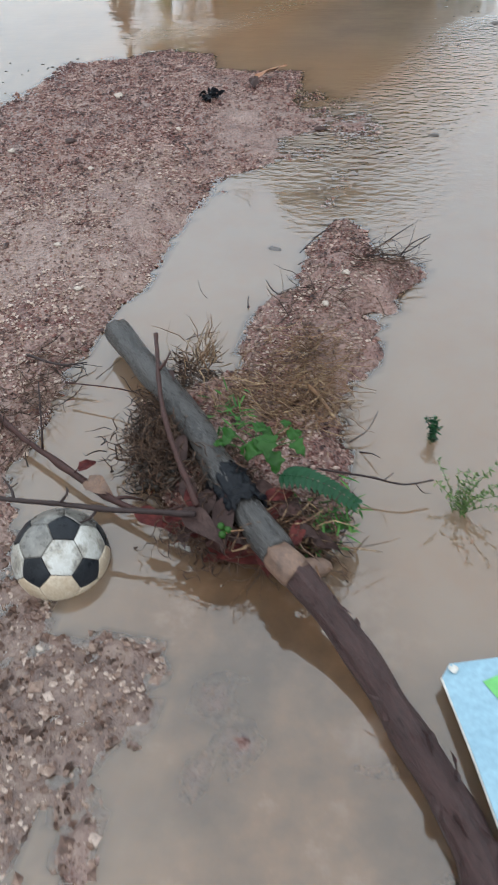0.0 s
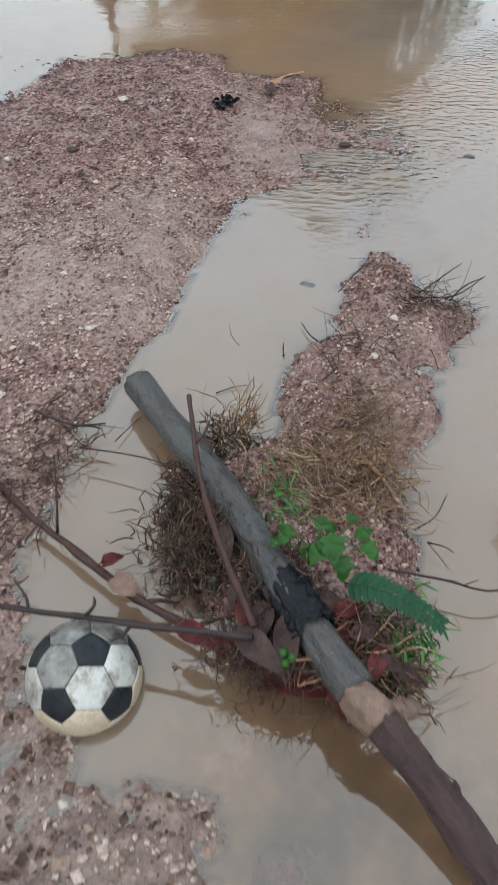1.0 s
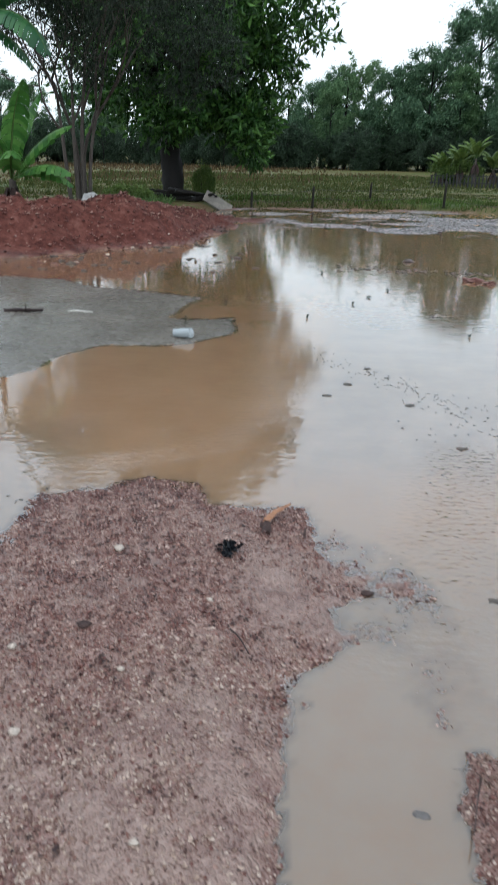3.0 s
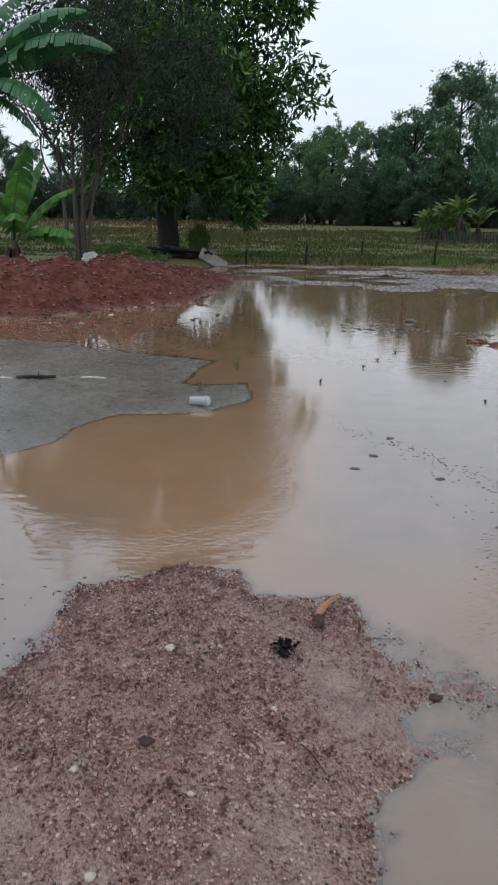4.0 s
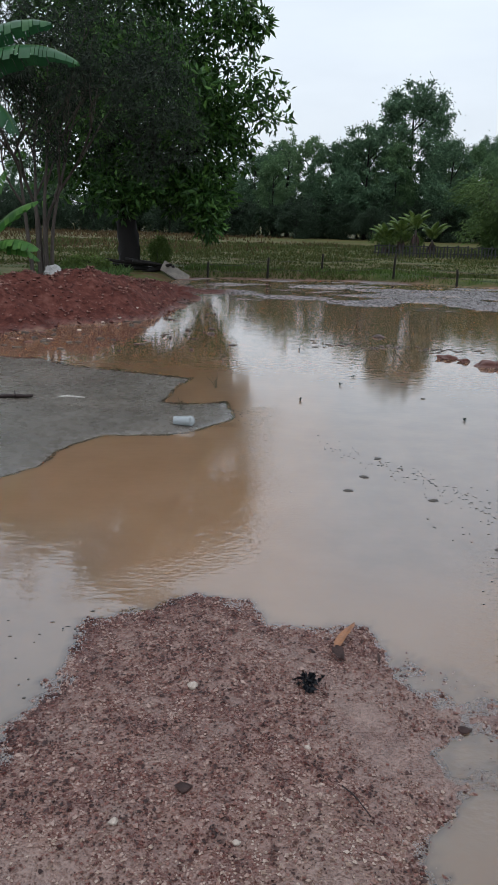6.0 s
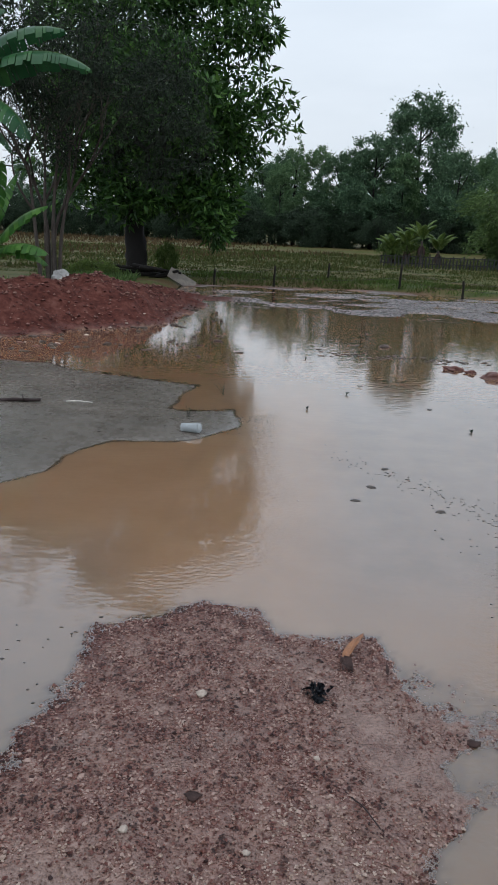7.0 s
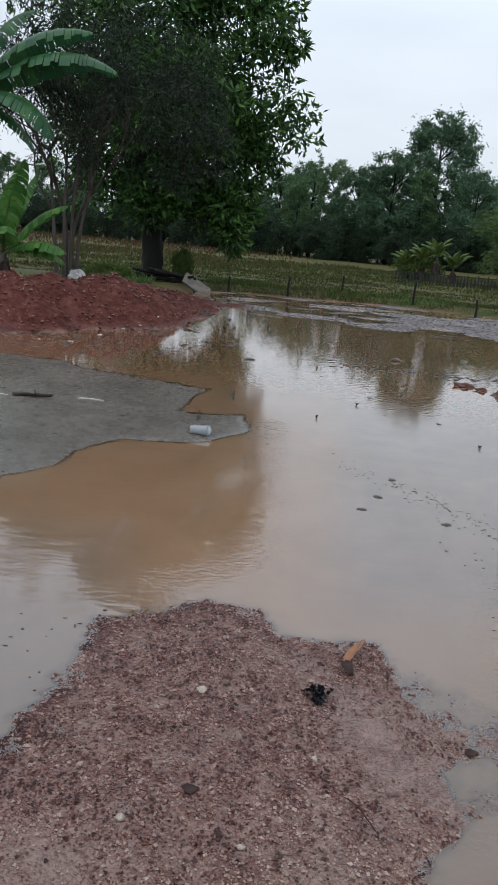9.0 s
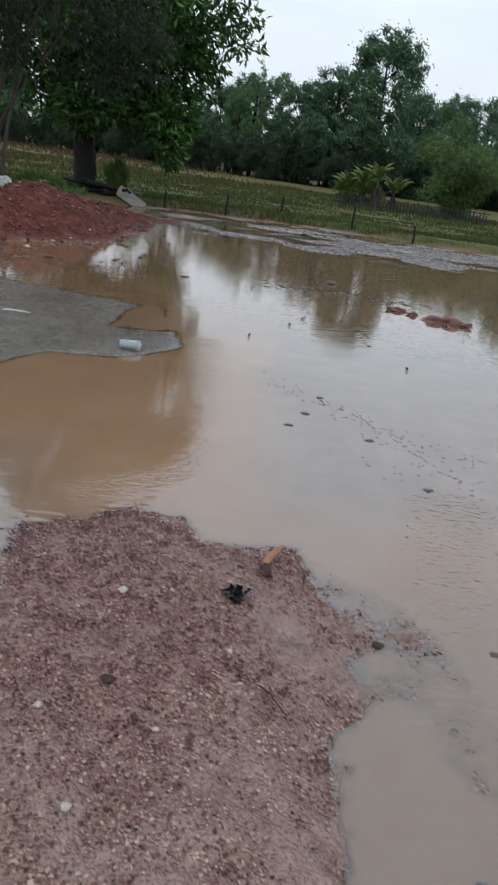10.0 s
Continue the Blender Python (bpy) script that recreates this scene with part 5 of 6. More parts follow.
for i in range(160):
    u = rng.uniform(-0.2, 1.2)
    x, y = 0.4 + 0.5 * u + rng.normal(0, 0.05), 7.15 - 0.7 * u + rng.normal(0, 0.12)
    if i > 45:
        x, y = rng.uniform(0.6, 1.6), rng.uniform(4.2, 6.0)
    if i > 65:
        x, y = rng.uniform(-0.9, -0.3), rng.uniform(7.7, 8.6)
    if i > 138:
        x, y = rng.uniform(-1.7, -1.2), rng.uniform(3.6, 4.5)
    lump(litter, (x, y, 0.0), (rng.uniform(0.004, 0.014), rng.uniform(0.003, 0.01), 0.004), seed=i)
for i in range(130):
    t = rng.uniform(0, 1) ** 0.8
    lump(litter, (0.75 + 0.85 * t + rng.normal(0, 0.06 + 0.14 * t), 6.75 - 1.6 * t + rng.normal(0, 0.08 + 0.16 * t), 0.0), (rng.uniform(0.004, 0.016), rng.uniform(0.003, 0.008), 0.0025), seed=200 + i)
tagged(part("litter", litter, DARK_BIT), "dark bits of leaf and mud afloat on the water", "litter", kind="stuff")
ridge = Shape()
for i in range(90):
    lump(ridge, (rng.uniform(-4.2, -0.6), rng.uniform(12.2, 21), 0.0), (rng.uniform(0.02, 0.10), rng.uniform(0.02, 0.07), rng.uniform(0.01, 0.04)), rough=0.8, seed=i)
for i in range(60):
    t = i / 59
    lump(ridge, (1.0 + 2.6 * t + rng.normal(0, 0.15), 13.3 - 0.5 * t + rng.normal(0, 0.2), -0.005), (rng.uniform(0.02, 0.09), rng.uniform(0.02, 0.06), 0.02), seed=i)
tagged(part("mud_ridge", ridge, DARK_BIT), "dark mud clods breaking the pond in a ragged line", "mud clods", kind="stuff")
for x, y, s, i in ((2.92, 12.05, 0.13, 0), (3.12, 11.8, 0.09, 3), (3.32, 11.45, 0.17, 1), (3.56, 11.4, 0.20, 2), (3.76, 11.3, 0.13, 4)):
    ob = part("clay_lump", lump(Shape(), (0, 0, 0), (s, s * 0.6, s * 0.38), level=3, rough=0.9, seed=60 + i), ROCK_RED)
    ob.location = (x, y, 0.01)
    tagged(ob, "red clay lump breaking the pond surface", "clay lump", "clay lumps in the pond")
# what lies on the sand bank
stick("stick", [(-2.98, 8.62, 0.075), (-2.8, 8.66, 0.085), (-2.58, 8.7, 0.08)], 0.022, 0.016, "short black rotten stick on the sand", TWIG_DARK, forks=2, n=10)
stick("stick", [(-2.32, 8.74, 0.065), (-2.2, 8.75, 0.07), (-2.04, 8.72, 0.065)], 0.009, 0.008, "thin white plastic straw on the sand", BOARD_WHITE, n=6, knots=False)
stick("stick", [(-3.2, 8.6, 0.07), (-3.1, 8.62, 0.075), (-3.02, 8.6, 0.07)], 0.009, 0.008, "thin white plastic straw on the sand", BOARD_WHITE, n=6, knots=False)
sandlitter = Shape()
for i in range(150):
    x, y = rng.uniform(-5.5, -0.8), rng.uniform(6.3, 11.3)
    z = level(x, y)
    if z > 0.005:
        lump(sandlitter, (x, y, z + 0.002), (rng.uniform(0.006, 0.03), rng.uniform(0.004, 0.012), 0.005), seed=i)
tagged(part("litter", sandlitter, DARK_BIT), "dark bits of leaf and twig on the grey sand", "litter", kind="stuff")


def plastic_cup(at, turn):
    cup = thing("plastic_cup", at, "clear white plastic drinking cup lying on its side", "cup", turn=turn)
    n, prof = 20, [(-0.10, 0.0), (-0.10, 0.036), (-0.095, 0.040), (0.055, 0.052), (0.06, 0.056), (0.066, 0.056), (0.066, 0.051), (-0.09, 0.037), (-0.09, 0.0)]
    sh, v, f = Shape(), [], []
    for x, r in prof:
        for j in range(n):
            a = 2 * math.pi * j / n
            rr = r * (1 + 0.012 * math.cos(2 * a + x * 30))
            v.append((x, rr * math.cos(a), rr * math.sin(a)))
    for i in range(len(prof) - 1):
        for j in range(n):
            f.append((i * n + j, i * n + (j + 1) % n, (i + 1) * n + (j + 1) % n, (i + 1) * n + j))
    part("cup_body", sh.add(v, f), CUP, cup)
    bm = bmesh.new()
    bmesh.ops.create_uvsphere(bm, u_segments=18, v_segments=10, radius=0.052)
    for w in bm.verts:
        w.co = (0.068 + max(w.co.z, -0.001) * 0.75, w.co.x, w.co.y)
    part("dome_lid", bm, CUP, cup)
    return cup


plastic_cup((-0.96, 7.85, 0.052), -8)


# ---- banana plants ----
def banana_leaf(parent, base, heading, rise, length, width, droop, seed, green):
    """A long arching leaf: fat midrib and two rows of torn strips."""
    r = np.random.default_rng(seed)
    n = 44
    d = np.array((math.cos(radians(heading)), math.sin(radians(heading)), 0))
    a, pts = radians(rise), [np.array(base, float)]
    for i in range(n):
        a -= radians(droop) / n * (0.4 + 1.2 * i / n)
        pts.append(pts[-1] + (d * math.cos(a) + np.array((0, 0, math.sin(a)))) * length / n)
    pts = np.array(pts)
    rib = part("midrib", tube(Shape(), pts, np.linspace(0.03, 0.005, n + 1), 6), LEAF_PALE, parent, "pale green midrib")
    sh = Shape()
    side = np.cross(d, (0, 0, 1))
    for s in (-1, 1):
        i = 7
        while i < n:
            run = int(r.integers(1, 4))
            j = min(n, i + run)
            sag = 0.8 + r.normal(0, 0.10)
            v = []
            for k in (i, j):
                t = k / n
                w = width * 0.5 * (math.sin(math.pi * min(1.0, 0.12 + 0.86 * (t - 0.15) / 0.85)) ** 0.6)
                back = (pts[min(k + 1, n)] - pts[k - 1])
                back = back / np.linalg.norm(back)
                for u in (0, 0.35, 0.7, 1.0):
                    shrink = 0.10 * u if k == j and j < n else 0
                    v.append(pts[k] + s * side * w * u + back * (w * u * 0.25 - shrink * length / n * 2) - np.array((0, 0, sag * w * u * u)) + np.array((0, 0, 0.1 * w * u)))
            sh.add(v, [(q, q + 1, q + 5, q + 4) for q in range(3)])
            i = j
    part("blade", sh, green, rib, "green torn leaf blade")
    return rib


def banana(at, height, spec, label, seed, green=None):
    b = thing("banana_plant", at, label, "banana plant", "banana plants")
    pts = curve_points([(0, 0, -0.1), (0.03, 0.02, height * 0.5), (0.0, 0.05, height)], 12)
    part("stem", tube(Shape(), pts, np.linspace(0.13, 0.07, 12), 12, 0.2), BARK_PALE, b, "pale sheathed stem")
    for i, (heading, rise, length, width, droop) in enumerate(spec):
        banana_leaf(b, (0, 0.04, height - 0.1 + 0.04 * i), heading, rise, length, width, droop, seed + i, green or LEAF_BANANA)
    dead = Shape()
    for i in range(5):
        a = i * 1.3
        d = np.array((math.cos(a), math.sin(a), 0))
        blade(dead, d * 0.09 + (0, 0, height * 0.8), d * 0.4 + (0, 0, -1), d, 0.9, 0.22, 0.1, 8, 0.05, i)
    part("dry_leaves", dead, DEAD_LEAF, b, "hanging dry brown leaves")
    return b


banana((-5.9, 17.9, level(-5.9, 17.9)), 0.95, [(10, 62, 1.9, 0.6, 50), (-20, 35, 1.7, 0.55, 70), (40, 78, 2.0, 0.6, 30), (-70, 50, 1.6, 0.55, 80), (-110, 70, 1.8, 0.55, 50), (120, 60, 1.7, 0.5, 60), (200, 50, 1.7, 0.5, 70), (-5, 12, 1.5, 0.5, 60), (-45, 78, 2.0, 0.6, 40)],
       "young banana plant with bright green torn leaves on the mound", 11, LEAF_YOUNG)
banana((-6.75, 18.3, level(-6.75, 18.3)), 4.1, [(-10, 46, 3.7, 0.95, 80), (-2, 60, 3.3, 0.9, 72), (-25, 20, 2.6, 0.8, 95), (-12, -8, 1.9, 0.5, 60), (60, 70, 3.0, 0.6, 50), (150, 50, 2.8, 0.6, 80), (230, 45, 2.6, 0.6, 90), (20, 82, 2.8, 0.6, 30)],
       "tall banana plant with long torn green leaves", 31)


# ---- trees ----
def grow(trunk, shape, start, direction, length, radius, depth, tips, spread=0.6, lift=0.15, sides=7):
    """Limbs that fork and taper; collects the ends."""
    p, d = np.array(start, float), unit(np.array(direction, float))
    pts = [p]
    for i in range(5):
        d = unit(d + rng.normal(0, 0.13, 3) + (0, 0, lift * 0.2))
        pts.append(pts[-1] + d * length / 5)
    tube(shape, pts, np.linspace(radius, radius * 0.6, 6), sides, 0.2)
    if depth == 0:
        tips.append(pts[-1])
        return
    for i in range(3 if depth > 1 else 2):
        nd = unit(d + rng.normal(0, spread, 3) + (0, 0, lift))
        grow(trunk, shape, pts[-1 - (i % 2)], nd, length * rng.uniform(0.6, 0.85), radius * 0.58, depth - 1, tips, spread, lift, max(4, sides - 1))


def foliage(shape, blobs, per, length, width, droop=0.2, shell=0.55, loose=False):
    """Leaves clustered round blob centres: blobs rows of (x, y, z, radius)."""
    for x, y, z, r in blobs:
        n = int(per * (r if r < 3 else 3))
        d = unit(rng.normal(size=(n, 3)))
        at = np.array((x, y, z)) + d * r * (np.abs(rng.normal(0, 0.75, (n, 1))) if loose else rng.uniform(shell, 1.05, (n, 1)) ** 0.7) * (1, 1, 0.8)
        along = d * 0.7 + rng.normal(0, 0.55, (n, 3)) + (0, 0, -droop)
        leaves(shape, at, along, length * rng.uniform(0.6, 1.25, n), width * rng.uniform(0.7, 1.2, n))
    return shape


def crown_blobs(n, centre, radii, size, keep=None):
    """Clump centres spread through an ellipsoid, more of them near its skin."""
    out = []
    while len(out) < n:
        d = unit(rng.normal(size=3)) * rng.uniform(0.35, 1.0) ** 0.6
        p = np.array(centre) + d * radii
        if keep is None or keep(p):
            out.append((*p, size * rng.uniform(0.6, 1.3)))
    return out


# the big broad-leaved tree at the head of the pond
rng = np.random.default_rng(21)
big = thing("broadleaf_tree", (-4.05, 31.5, level(-4.05, 31.5)), "big dark green broad-leaved tree with a thick trunk", "tree")
sh, tips = Shape(), []
tube(sh, curve_points([(0, 0, -0.3), (0.05, 0, 0.8), (-0.05, 0.1, 2.0), (0.1, 0.1, 3.2)], 14), np.array([0.66, 0.54, 0.47, 0.44, 0.42, 0.41, 0.40, 0.39, 0.39, 0.38, 0.38, 0.37, 0.37, 0.36]), 14, 0.25)
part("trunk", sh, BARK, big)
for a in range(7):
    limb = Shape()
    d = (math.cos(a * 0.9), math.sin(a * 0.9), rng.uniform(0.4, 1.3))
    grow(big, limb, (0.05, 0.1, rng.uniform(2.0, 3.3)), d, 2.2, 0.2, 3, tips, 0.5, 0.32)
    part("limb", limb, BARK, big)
blobs = crown_blobs(70, (-0.1, 0.5, 8.3), (4.4, 4.2, 5.6), 0.85) + crown_blobs(30, (4.0, 0.3, 6.3), (2.1, 2.2, 2.0), 0.55) + crown_blobs(22, (3.9, 0.0, 9.6), (1.6, 1.6, 1.8), 0.55) \
    + crown_blobs(22, (2.7, -0.3, 3.0), (1.3, 1.4, 1.3), 0.55) + crown_blobs(22, (-0.2, -1.0, 3.4), (2.0, 1.6, 1.2), 0.6) + crown_blobs(20, (1.5, 0.0, 11.5), (2.3, 2.0, 1.8), 0.7) + crown_blobs(17, (-0.2, 0.2, 10.6), (2.6, 2.0, 1.7), 0.75) + crown_blobs(26, (0.0, 0.5, 12.9), (2.3, 2.0, 1.9), 0.7)
blobs += crown_blobs(24, (-1.0, -1.5, 4.6), (3.0, 2.0, 2.2), 0.75) + crown_blobs(24, (-3.2, 0.5, 9.0), (2.3, 2.0, 3.8), 0.75) + crown_blobs(46, (2.6, -0.2, 4.5), (2.3, 1.7, 1.9), 0.6) + crown_blobs(14, (3.2, -0.4, 2.3), (0.9, 1.0, 0.9), 0.5) + [(*t, 0.6) for t in tips if 2.8 < t[2] < 12.5]
part("crown", foliage(Shape(), blobs, 138, 0.34, 0.125), LEAF_BIG, big, "dense glossy dark green leaves")

# the slender feathery tree in front of it
rng = np.random.default_rng(22)
thin = thing("feathery_tree", (-5.3, 21.8, level(-5.3, 21.8)), "slender many-stemmed tree with fine feathery grey-green leaves", "tree")
tips = []
for i, (dx, lean) in enumerate(((-0.35, -0.06), (-0.1, 0.0), (0.1, 0.05), (0.3, 0.12), (0.15, 0.32), (-0.2, -0.2))):
    sh = Shape()
    h = 3.2 + 0.4 * (i % 3)
    pts = curve_points([(dx * 0.6, 0.1 * i - 0.2, -0.2), (dx, 0.1 * i - 0.2, h * 0.5), (dx + lean * h, 0.1, h)], 12)
    tube(sh, pts, np.linspace(0.065, 0.03, 12), 8, 0.2)
    for k in range(3):
        grow(thin, sh, pts[-1 - 2 * k], (lean * 2 + rng.normal(0, 0.4), rng.normal(0, 0.4), 0.9), 1.5, 0.035, 2, tips, 0.55, 0.1, 5)
    part("stem", sh, BARK_PALE, thin)
blobs = crown_blobs(70, (1.1, -0.1, 5.4), (3.2, 2.2, 2.3), 0.55) + crown_blobs(28, (3.0, -0.3, 3.9), (1.3, 1.1, 1.2), 0.45) + crown_blobs(18, (-0.2, 0.0, 7.4), (2.0, 2.0, 1.5), 0.5) + crown_blobs(7, (-1.4, 0, 4.6), (1.1, 1.2, 1.3), 0.3)
blobs += [(*t, 0.4) for t in tips]
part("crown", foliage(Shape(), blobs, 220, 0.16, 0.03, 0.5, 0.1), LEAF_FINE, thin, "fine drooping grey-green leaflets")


def forest_tree(name, height, width, n, leaf, material, label, category="tree", base=0.16, airy=1.0):
    t = thing(name, (0, 0, 0), label, category, "far wood")
    sh, tips = Shape(), []
    tube(sh, curve_points([(0, 0, -0.5), (0.2, 0.1, height * 0.35), (-0.1, 0, height * 0.8)], 10), np.linspace(0.018, 0.005, 10) * height, 7, 0.2)
    for k in range(6):
        a = k * 1.1
        grow(t, sh, (0.1, 0, height * (0.3 + 0.08 * k)), (math.cos(a), math.sin(a), 0.8), width * 0.17, 0.006 * height, 1, tips, 0.5, 0.2, 5)
    part("trunk", sh, BARK, t)
    mid_z, half = height * (1 + base) / 2, height * (1 - base) / 2
    blobs = crown_blobs(n, (0, 0, mid_z), (width * 0.5, width * 0.5, half), width * 0.062,
                        lambda p: np.hypot(p[0], p[1]) < width * 0.5 * (1 - 0.25 * max(0, (p[2] - mid_z) / half)) * (0.80 + 0.9 * noise.noise((p[0] * 0.3 + height, p[1] * 0.3, p[2] * 0.22))))
    part("crown", foliage(Shape(), blobs, 130 * airy, leaf * 0.85, leaf * 0.38, 0.2, 0.2, loose=True), material, t)
    return t


far = [forest_tree("forest_tree", 21, 13, 330, 0.46, LEAF_FAR, "tall dark green tree at the edge of the wood"),
       forest_tree("forest_tree", 15, 7.5, 250, 0.4, LEAF_FAR_LIGHT, "slim light green tree at the edge of the wood"),
       forest_tree("forest_tree", 14, 10, 280, 0.42, LEAF_FAR, "rounded grey-green tree at the edge of the wood"),
       forest_tree("forest_tree", 16, 5.0, 170, 0.38, LEAF_FAR_LIGHT, "narrow pointed tree at the edge of the wood"),
       forest_tree("bush", 6, 8, 150, 0.36, LEAF_SHADED, "dense bush under the wood's edge, coloured dark for shade", "bush", 0.0)]


def field_level(x, y):
    return level(x, y) - 0.1


def place(kind, x, y, scale, turn):
    m = pose(x, y, field_level(x, y), 0, 0, turn)
    ob = copy_thing(far[kind], m)
    ob.scale = (scale, scale, scale * (0.92 + 0.16 * ((x * 7.3) % 1)))
    return ob


plots = [(0, 29.5, 118, 1.12), (2, 22.0, 113, 1.14), (3, 11, 119, 1.02), (1, 14.5, 119, 0.95), (2, 17.5, 116, 0.95), (1, 20, 121, 1.0), (1, 37.5, 124, 0.98), (2, 33, 108, 0.95), (1, 40, 118, 1.05), (0, 45, 126, 0.8),
         (2, 6, 122, 0.85), (3, 2.5, 125, 0.85), (1, 8.5, 116, 0.85), (2, -2, 128, 0.85), (1, -7, 130, 0.85), (2, -13, 133, 0.8), (0, -20, 140, 0.7), (1, -27, 135, 0.8), (2, -34, 140, 0.9), (1, -42, 140, 0.9),
         (1, 26, 112, 0.9), (3, 24, 122, 1.05), (2, 50, 120, 1.1), (1, 56, 124, 1.1), (0, 63, 128, 1.0), (2, 42, 104, 1.0), (1, 37, 103, 0.8)]
for i, (kind, x, y, s) in enumerate(plots):
    place(kind, x, y, s, (i * 67) % 360)
for i in range(22):
    place((2, 1, 0)[i % 3], -60 + i * 6.5, 141 + 4 * math.sin(i * 2.1), 0.62 + 0.1 * math.sin(i * 1.3), (i * 53) % 360)
for i in range(15):
    place((2, 1)[i % 2], 4 + i * 4.2, 131 + 3 * math.sin(i * 2.9), 0.72 + 0.12 * math.sin(i * 1.7), (i * 83) % 360)
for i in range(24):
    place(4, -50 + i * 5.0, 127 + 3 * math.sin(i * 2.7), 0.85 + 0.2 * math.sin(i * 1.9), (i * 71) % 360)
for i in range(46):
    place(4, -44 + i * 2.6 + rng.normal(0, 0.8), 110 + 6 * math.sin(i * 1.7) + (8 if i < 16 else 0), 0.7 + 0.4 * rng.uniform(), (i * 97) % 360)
for ob in far:
    ob.matrix_basis = pose(70 + 9 * far.index(ob), 132, 0.6)


# ---- right-hand clump: bananas, bamboo and a netting fence at the field's edge ----
bamboo = thing("bamboo_clump", (20.0, 55, level(20.0, 55)), "pale green feathery bamboo clump at the field edge", "bamboo")
fol = Shape()
culms = Shape()
for i in range(26):
    a, lean = rng.uniform(0, 6.28), rng.uniform(0.5, 2.6)
    top = np.array((math.cos(a) * lean, math.sin(a) * lean, rng.uniform(2.2, 5.0)))
    pts = curve_points([(math.cos(a) * 0.3, math.sin(a) * 0.3, 0), top * (0.35, 0.35, 0.6), top, top + (math.cos(a) * 1.0, math.sin(a) * 1.0, -0.7)], 12)
    tube(culms, pts, np.linspace(0.035, 0.008, 12), 5)
    for p in pts[1:]:
        n = 50
        at = p + rng.normal(0, 0.38, (n, 3))
        leaves(fol, at, rng.normal(0, 0.5, (n, 3)) + (math.cos(a), math.sin(a), -0.5), 0.34, 0.07)
part("culms", culms, BARK_PALE, bamboo)
part("leaves", fol, LEAF_PALE, bamboo)
for x, y, h, s in ((13.5, 57, 1.4, 51), (14.3, 56, 1.8, 61), (15.9, 57, 1.1, 71), (12.6, 58, 0.9, 81)):
    banana((x, y, level(x, y)), h, [(a, 72 + 12 * math.sin(a), 1.7, 0.5, 75) for a in range(int(s) % 40, 360, 40)], "banana plant with yellow-green leaves at the field edge", s, LEAF_YELLOW)
shrub = forest_tree("shrub", 2.6, 5.2, 150, 0.26, LEAF_YELLOW, "tangled yellow-green shrub in front of the wood", "shrub", 0.0)
shrub.matrix_basis = pose(13.6, 58.5, level(13.6, 58.5) - 0.1)
shrub.scale = (0.75, 0.75, 0.8)
low = copy_thing(shrub, pose(-5.0, 27.5, level(-5.0, 27.5) - 0.1, 0, 0, 40))
low.scale = (0.35, 0.35, 0.3)
low = copy_thing(shrub, pose(-2.9, 32.2, level(-2.9, 32.2) - 0.1, 0, 0, 130))
low.scale = (0.22, 0.22, 0.55)
pale_fence = thing("netting_fence", (10.5, 52, level(10.5, 52)), "dark old paling fence sagging before the bananas", "fence")
for i in range(46):
    x = i * 0.24
    h = 0.75 + 0.15 * math.sin(i * 1.9)
    sh = box(Shape(), (0.09, 0.03, h), (x, 0.05 * math.sin(i), h / 2), (0, 3 * math.sin(i * 2.3), 0))
    part("pale", sh, NETTING, pale_fence, smooth=False)
for z in (0.3, 0.75):
    part("rail", box(Shape(), (11.2, 0.04, 0.06), (5.5, 0.06, z)), NETTING, pale_fence, smooth=False)


# ---- wire fence along the far bank ----
fence = thing("wire_fence", (0, 30.6, 0), "old wooden posts strung with sagging rusty wire", "fence")
posts = [(-0.85, 30.5, 0.62), (1.5, 30.2, 0.78), (6.6, 30.6, 0.98), (8.6, 28.8, 0.62), (13.5, 27.6, 0.7), (4.05, 33.0, 0.7)]
for x, y, h in posts:
    z = level(x, y)
    pts = curve_points([(x, y - 30.6, z - 0.3), (x + 0.01, y - 30.6, z + h * 0.5), (x + 0.03 * math.sin(x * 5), y - 30.6, z + h)], 6)
    part("post", tube(Shape(), pts, [0.05, 0.05, 0.048, 0.046, 0.045, 0.04], 8, 0.3), POST, fence)
line = sorted(p for p in posts if p[0] != 4.05)
for (x0, y0, h0), (x1, y1, h1) in zip(line, line[1:]):
    for f in (0.45, 0.85):
        a, b = np.array((x0, y0 - 30.6, level(x0, y0) + h0 * f)), np.array((x1, y1 - 30.6, level(x1, y1) + h1 * f))
        pts = [a + (b - a) * t - (0, 0, 0.12 * math.sin(math.pi * t)) for t in np.linspace(0, 1, 8)]
        part("wire", tube(Shape(), pts, 0.006, 4), WIRE, fence)

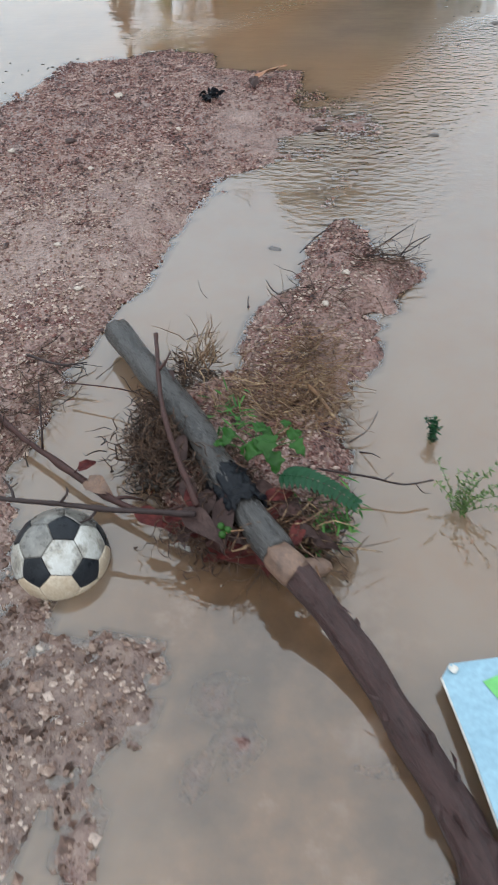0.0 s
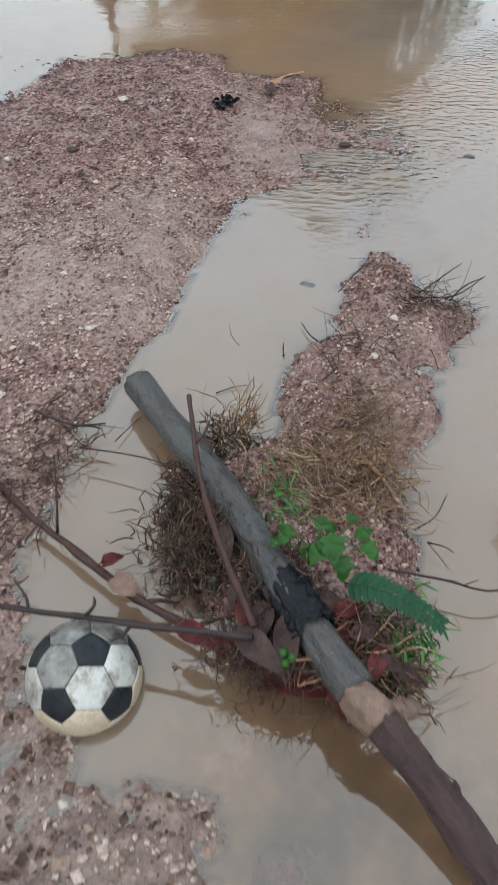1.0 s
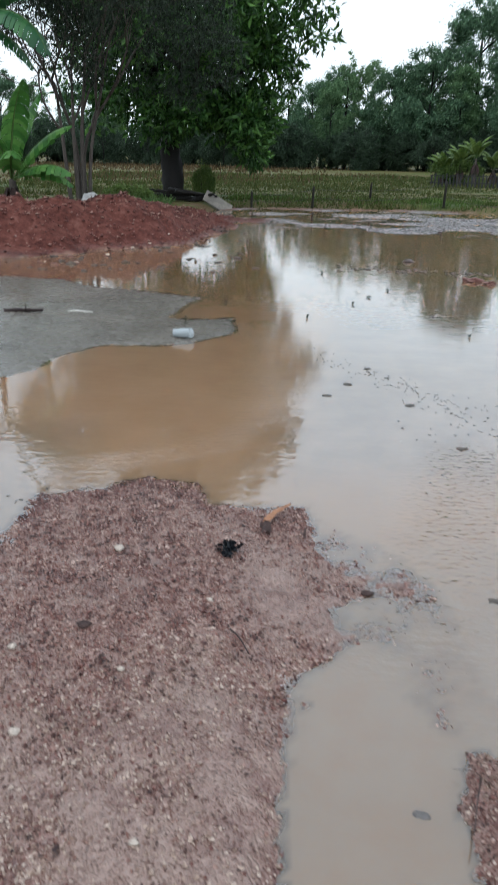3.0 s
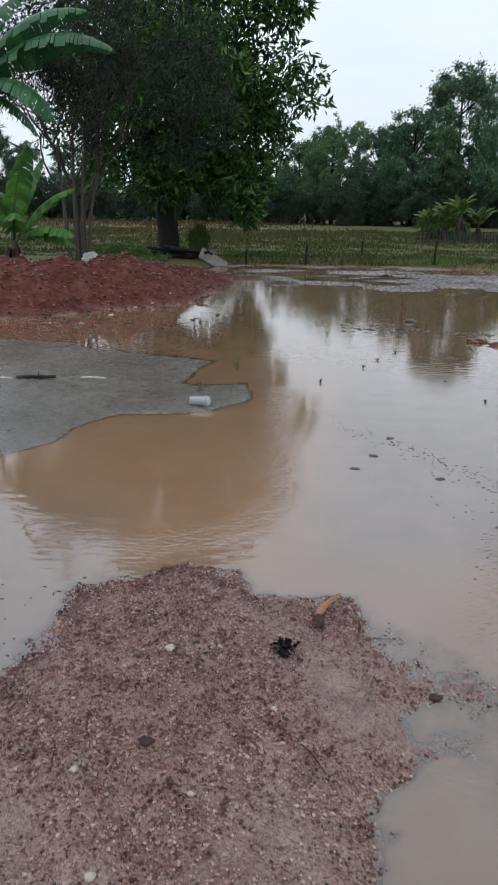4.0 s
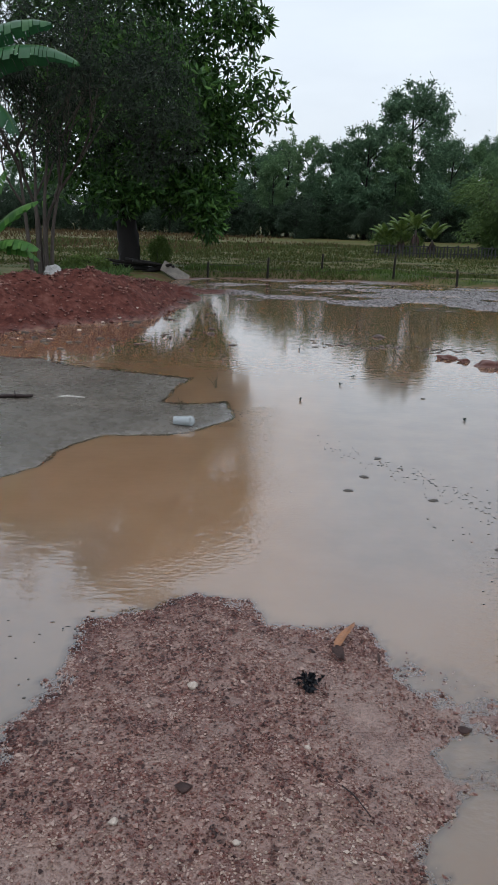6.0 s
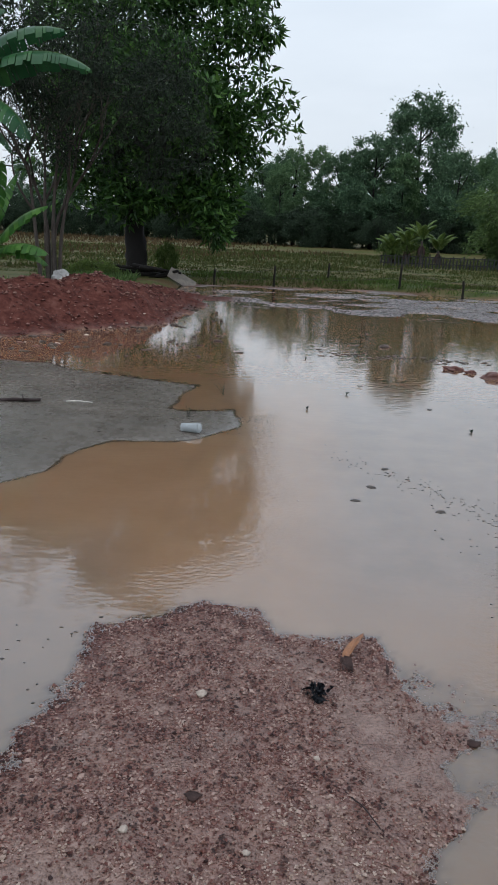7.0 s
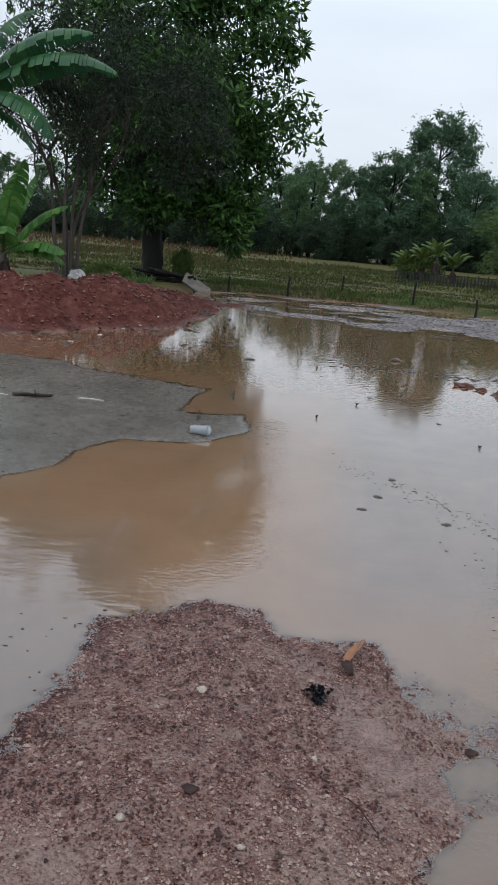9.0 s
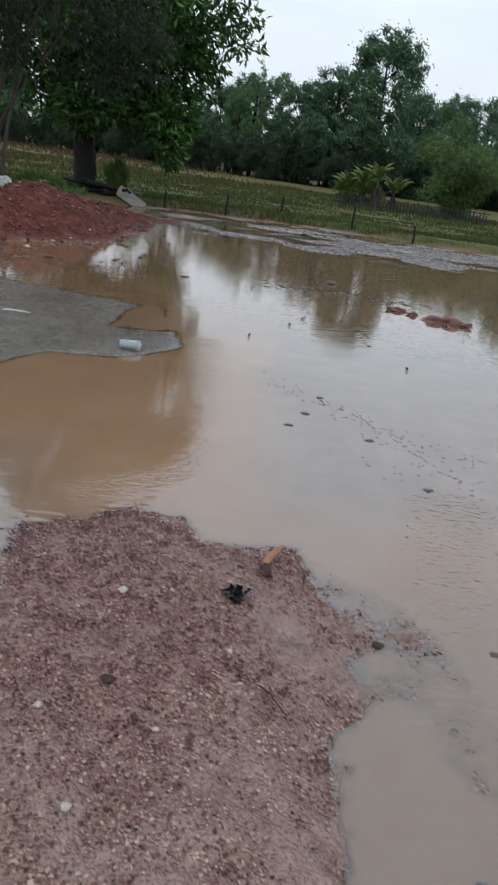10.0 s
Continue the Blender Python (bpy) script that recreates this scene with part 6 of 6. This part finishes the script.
# ---- things by the big tree ----
sack = crumpled("sack", (-4.85, 21.0, level(-4.85, 21.0) + 0.24), (0.28, 0.24, 0.30), SACK, "crumpled white plastic sack on the earth mound", "sack", 0.9, 3, 5)
sheet_ob = part("board", box(Shape(), (1.1, 0.5, 0.035), (0, 0, 0), (48, 30, 8)), SHEET, smooth=False)
sheet_ob.location = (-2.05, 29.0, level(-2.05, 29.0) + 0.24)
tagged(sheet_ob, "weathered grey board leaning on a heap of wood", "board")
for i, (x, y, z, l, t) in enumerate(((-3.0, 29.6, 0.10, 1.7, 10), (-2.7, 29.3, 0.12, 1.3, -20), (-2.9, 29.5, 0.25, 1.6, 25), (-3.6, 29.8, 0.15, 1.9, 5), (-2.6, 29.2, 0.22, 1.1, -40), (-3.2, 29.3, 0.36, 1.5, -12), (-3.9, 29.6, 0.3, 1.6, 14))):
    d = np.array((math.cos(radians(t)), math.sin(radians(t)), 0.22 * math.sin(i * 2))) * l / 2
    ob = part("log", tube(Shape(), [-d, d * 0.2, d], [0.07, 0.065, 0.045], 10, 0.4), BARK, label="")
    ob.location = (x, y, level(x, y) + z)
    tagged(ob, "short dark log heaped under the big tree", "log", "log heap")
bankweed = Shape()
for i in range(900):
    x, y = rng.uniform(-6.4, -3.6), rng.uniform(18.5, 28)
    if to_line(np.array([x]), np.array([y]), CREST)[0][0] < 1.5:
        continue
    z = level(x, y)
    leaves(bankweed, np.array([[x, y, z]]).repeat(5, 0) + rng.normal(0, 0.06, (5, 3)) * (1, 1, 0.2), rng.normal(0, 0.5, (5, 3)) + (0, 0, 1.0), rng.uniform(0.12, 0.4), 0.07)
tagged(part("weeds", bankweed, LEAF_PALE), "low green weeds behind the earth mound", "weeds", kind="stuff")

# ---- field grass ----
n = 90000
gx = rng.uniform(-16, 26, n)
gy = 30.0 + 45 * rng.uniform(0, 1, n) ** 1.6
q = land(gx, gy)
ok = (q["grass"] > 0.4) & (fbm(gx, gy * 1.8, 0.3, 95, 4) + 0.2 > rng.normal(0, 0.15, n))
gx, gy, gz = gx[ok], gy[ok], q["z"][ok]
tuft = 0.5 + fbm(gx, gy, 0.35, 91, 3)
hgt = (0.06 + 0.16 * np.clip(tuft, 0, 1)) * (1 + 0.012 * (gy - 30))
sh = leaves(Shape(), np.stack([gx, gy, gz - 0.02], 1), rng.normal(0, 0.6, (len(gx), 3)) + (0, 0, 1.0), hgt * rng.uniform(0.4, 1.4, len(gx)), 0.035 + 0.0014 * (gy - 30), 0.1)
tagged(part("grass", sh, GRASS), "rough green and straw-coloured field grass", "grass", kind="stuff")


def tufts(name, x, y, height, width, material, label, lean=0.5):
    """Upright blades on the ground, as one body of stuff."""
    z = land(x, y)["z"]
    blades = leaves(Shape(), np.stack([x, y, z - 0.02], 1), rng.normal(0, lean, (len(x), 3)) + (0, 0, 1.0), height, width, 0.1)
    return tagged(part(name, blades, material), label, "grass", kind="stuff")


# fresh green growth along the bank, and a rusty strip of tall dry grass before the wood
n = 26000
bx, by = rng.uniform(-1.8, 24, n), rng.uniform(25.5, 37, n)
deep = inside(bx, by, FIELD)
ok = (deep > 0.1) & (deep < 4.5) & (fbm(bx, by, 0.5, 97, 3) + 0.28 > deep * 0.07 + rng.normal(0, 0.1, n))
bx, by = bx[ok], by[ok]
tufts("grass", bx, by, (0.10 + 0.22 * np.clip(0.4 + fbm(bx, by, 0.8, 98, 3), 0, 1)) * rng.uniform(0.5, 1.3, len(bx)), 0.03, BANK_GRASS, "fresh green grass and weeds along the bank")
n = 10000
bx, by = rng.uniform(-34, 12, n), rng.uniform(48, 116, n)
ok = fbm(bx, by * 2.0, 0.09, 99, 4) + 0.12 - 0.035 * np.clip(bx + 2, 0, 40) > rng.normal(0, 0.1, n)
bx, by = bx[ok], by[ok]
tufts("dry_grass", bx, by, rng.uniform(0.2, 0.6, len(bx)) * (0.4 + 0.006 * by), 0.05 + 0.001 * by, DRY_GRASS, "tall rusty dry grass before the wood")
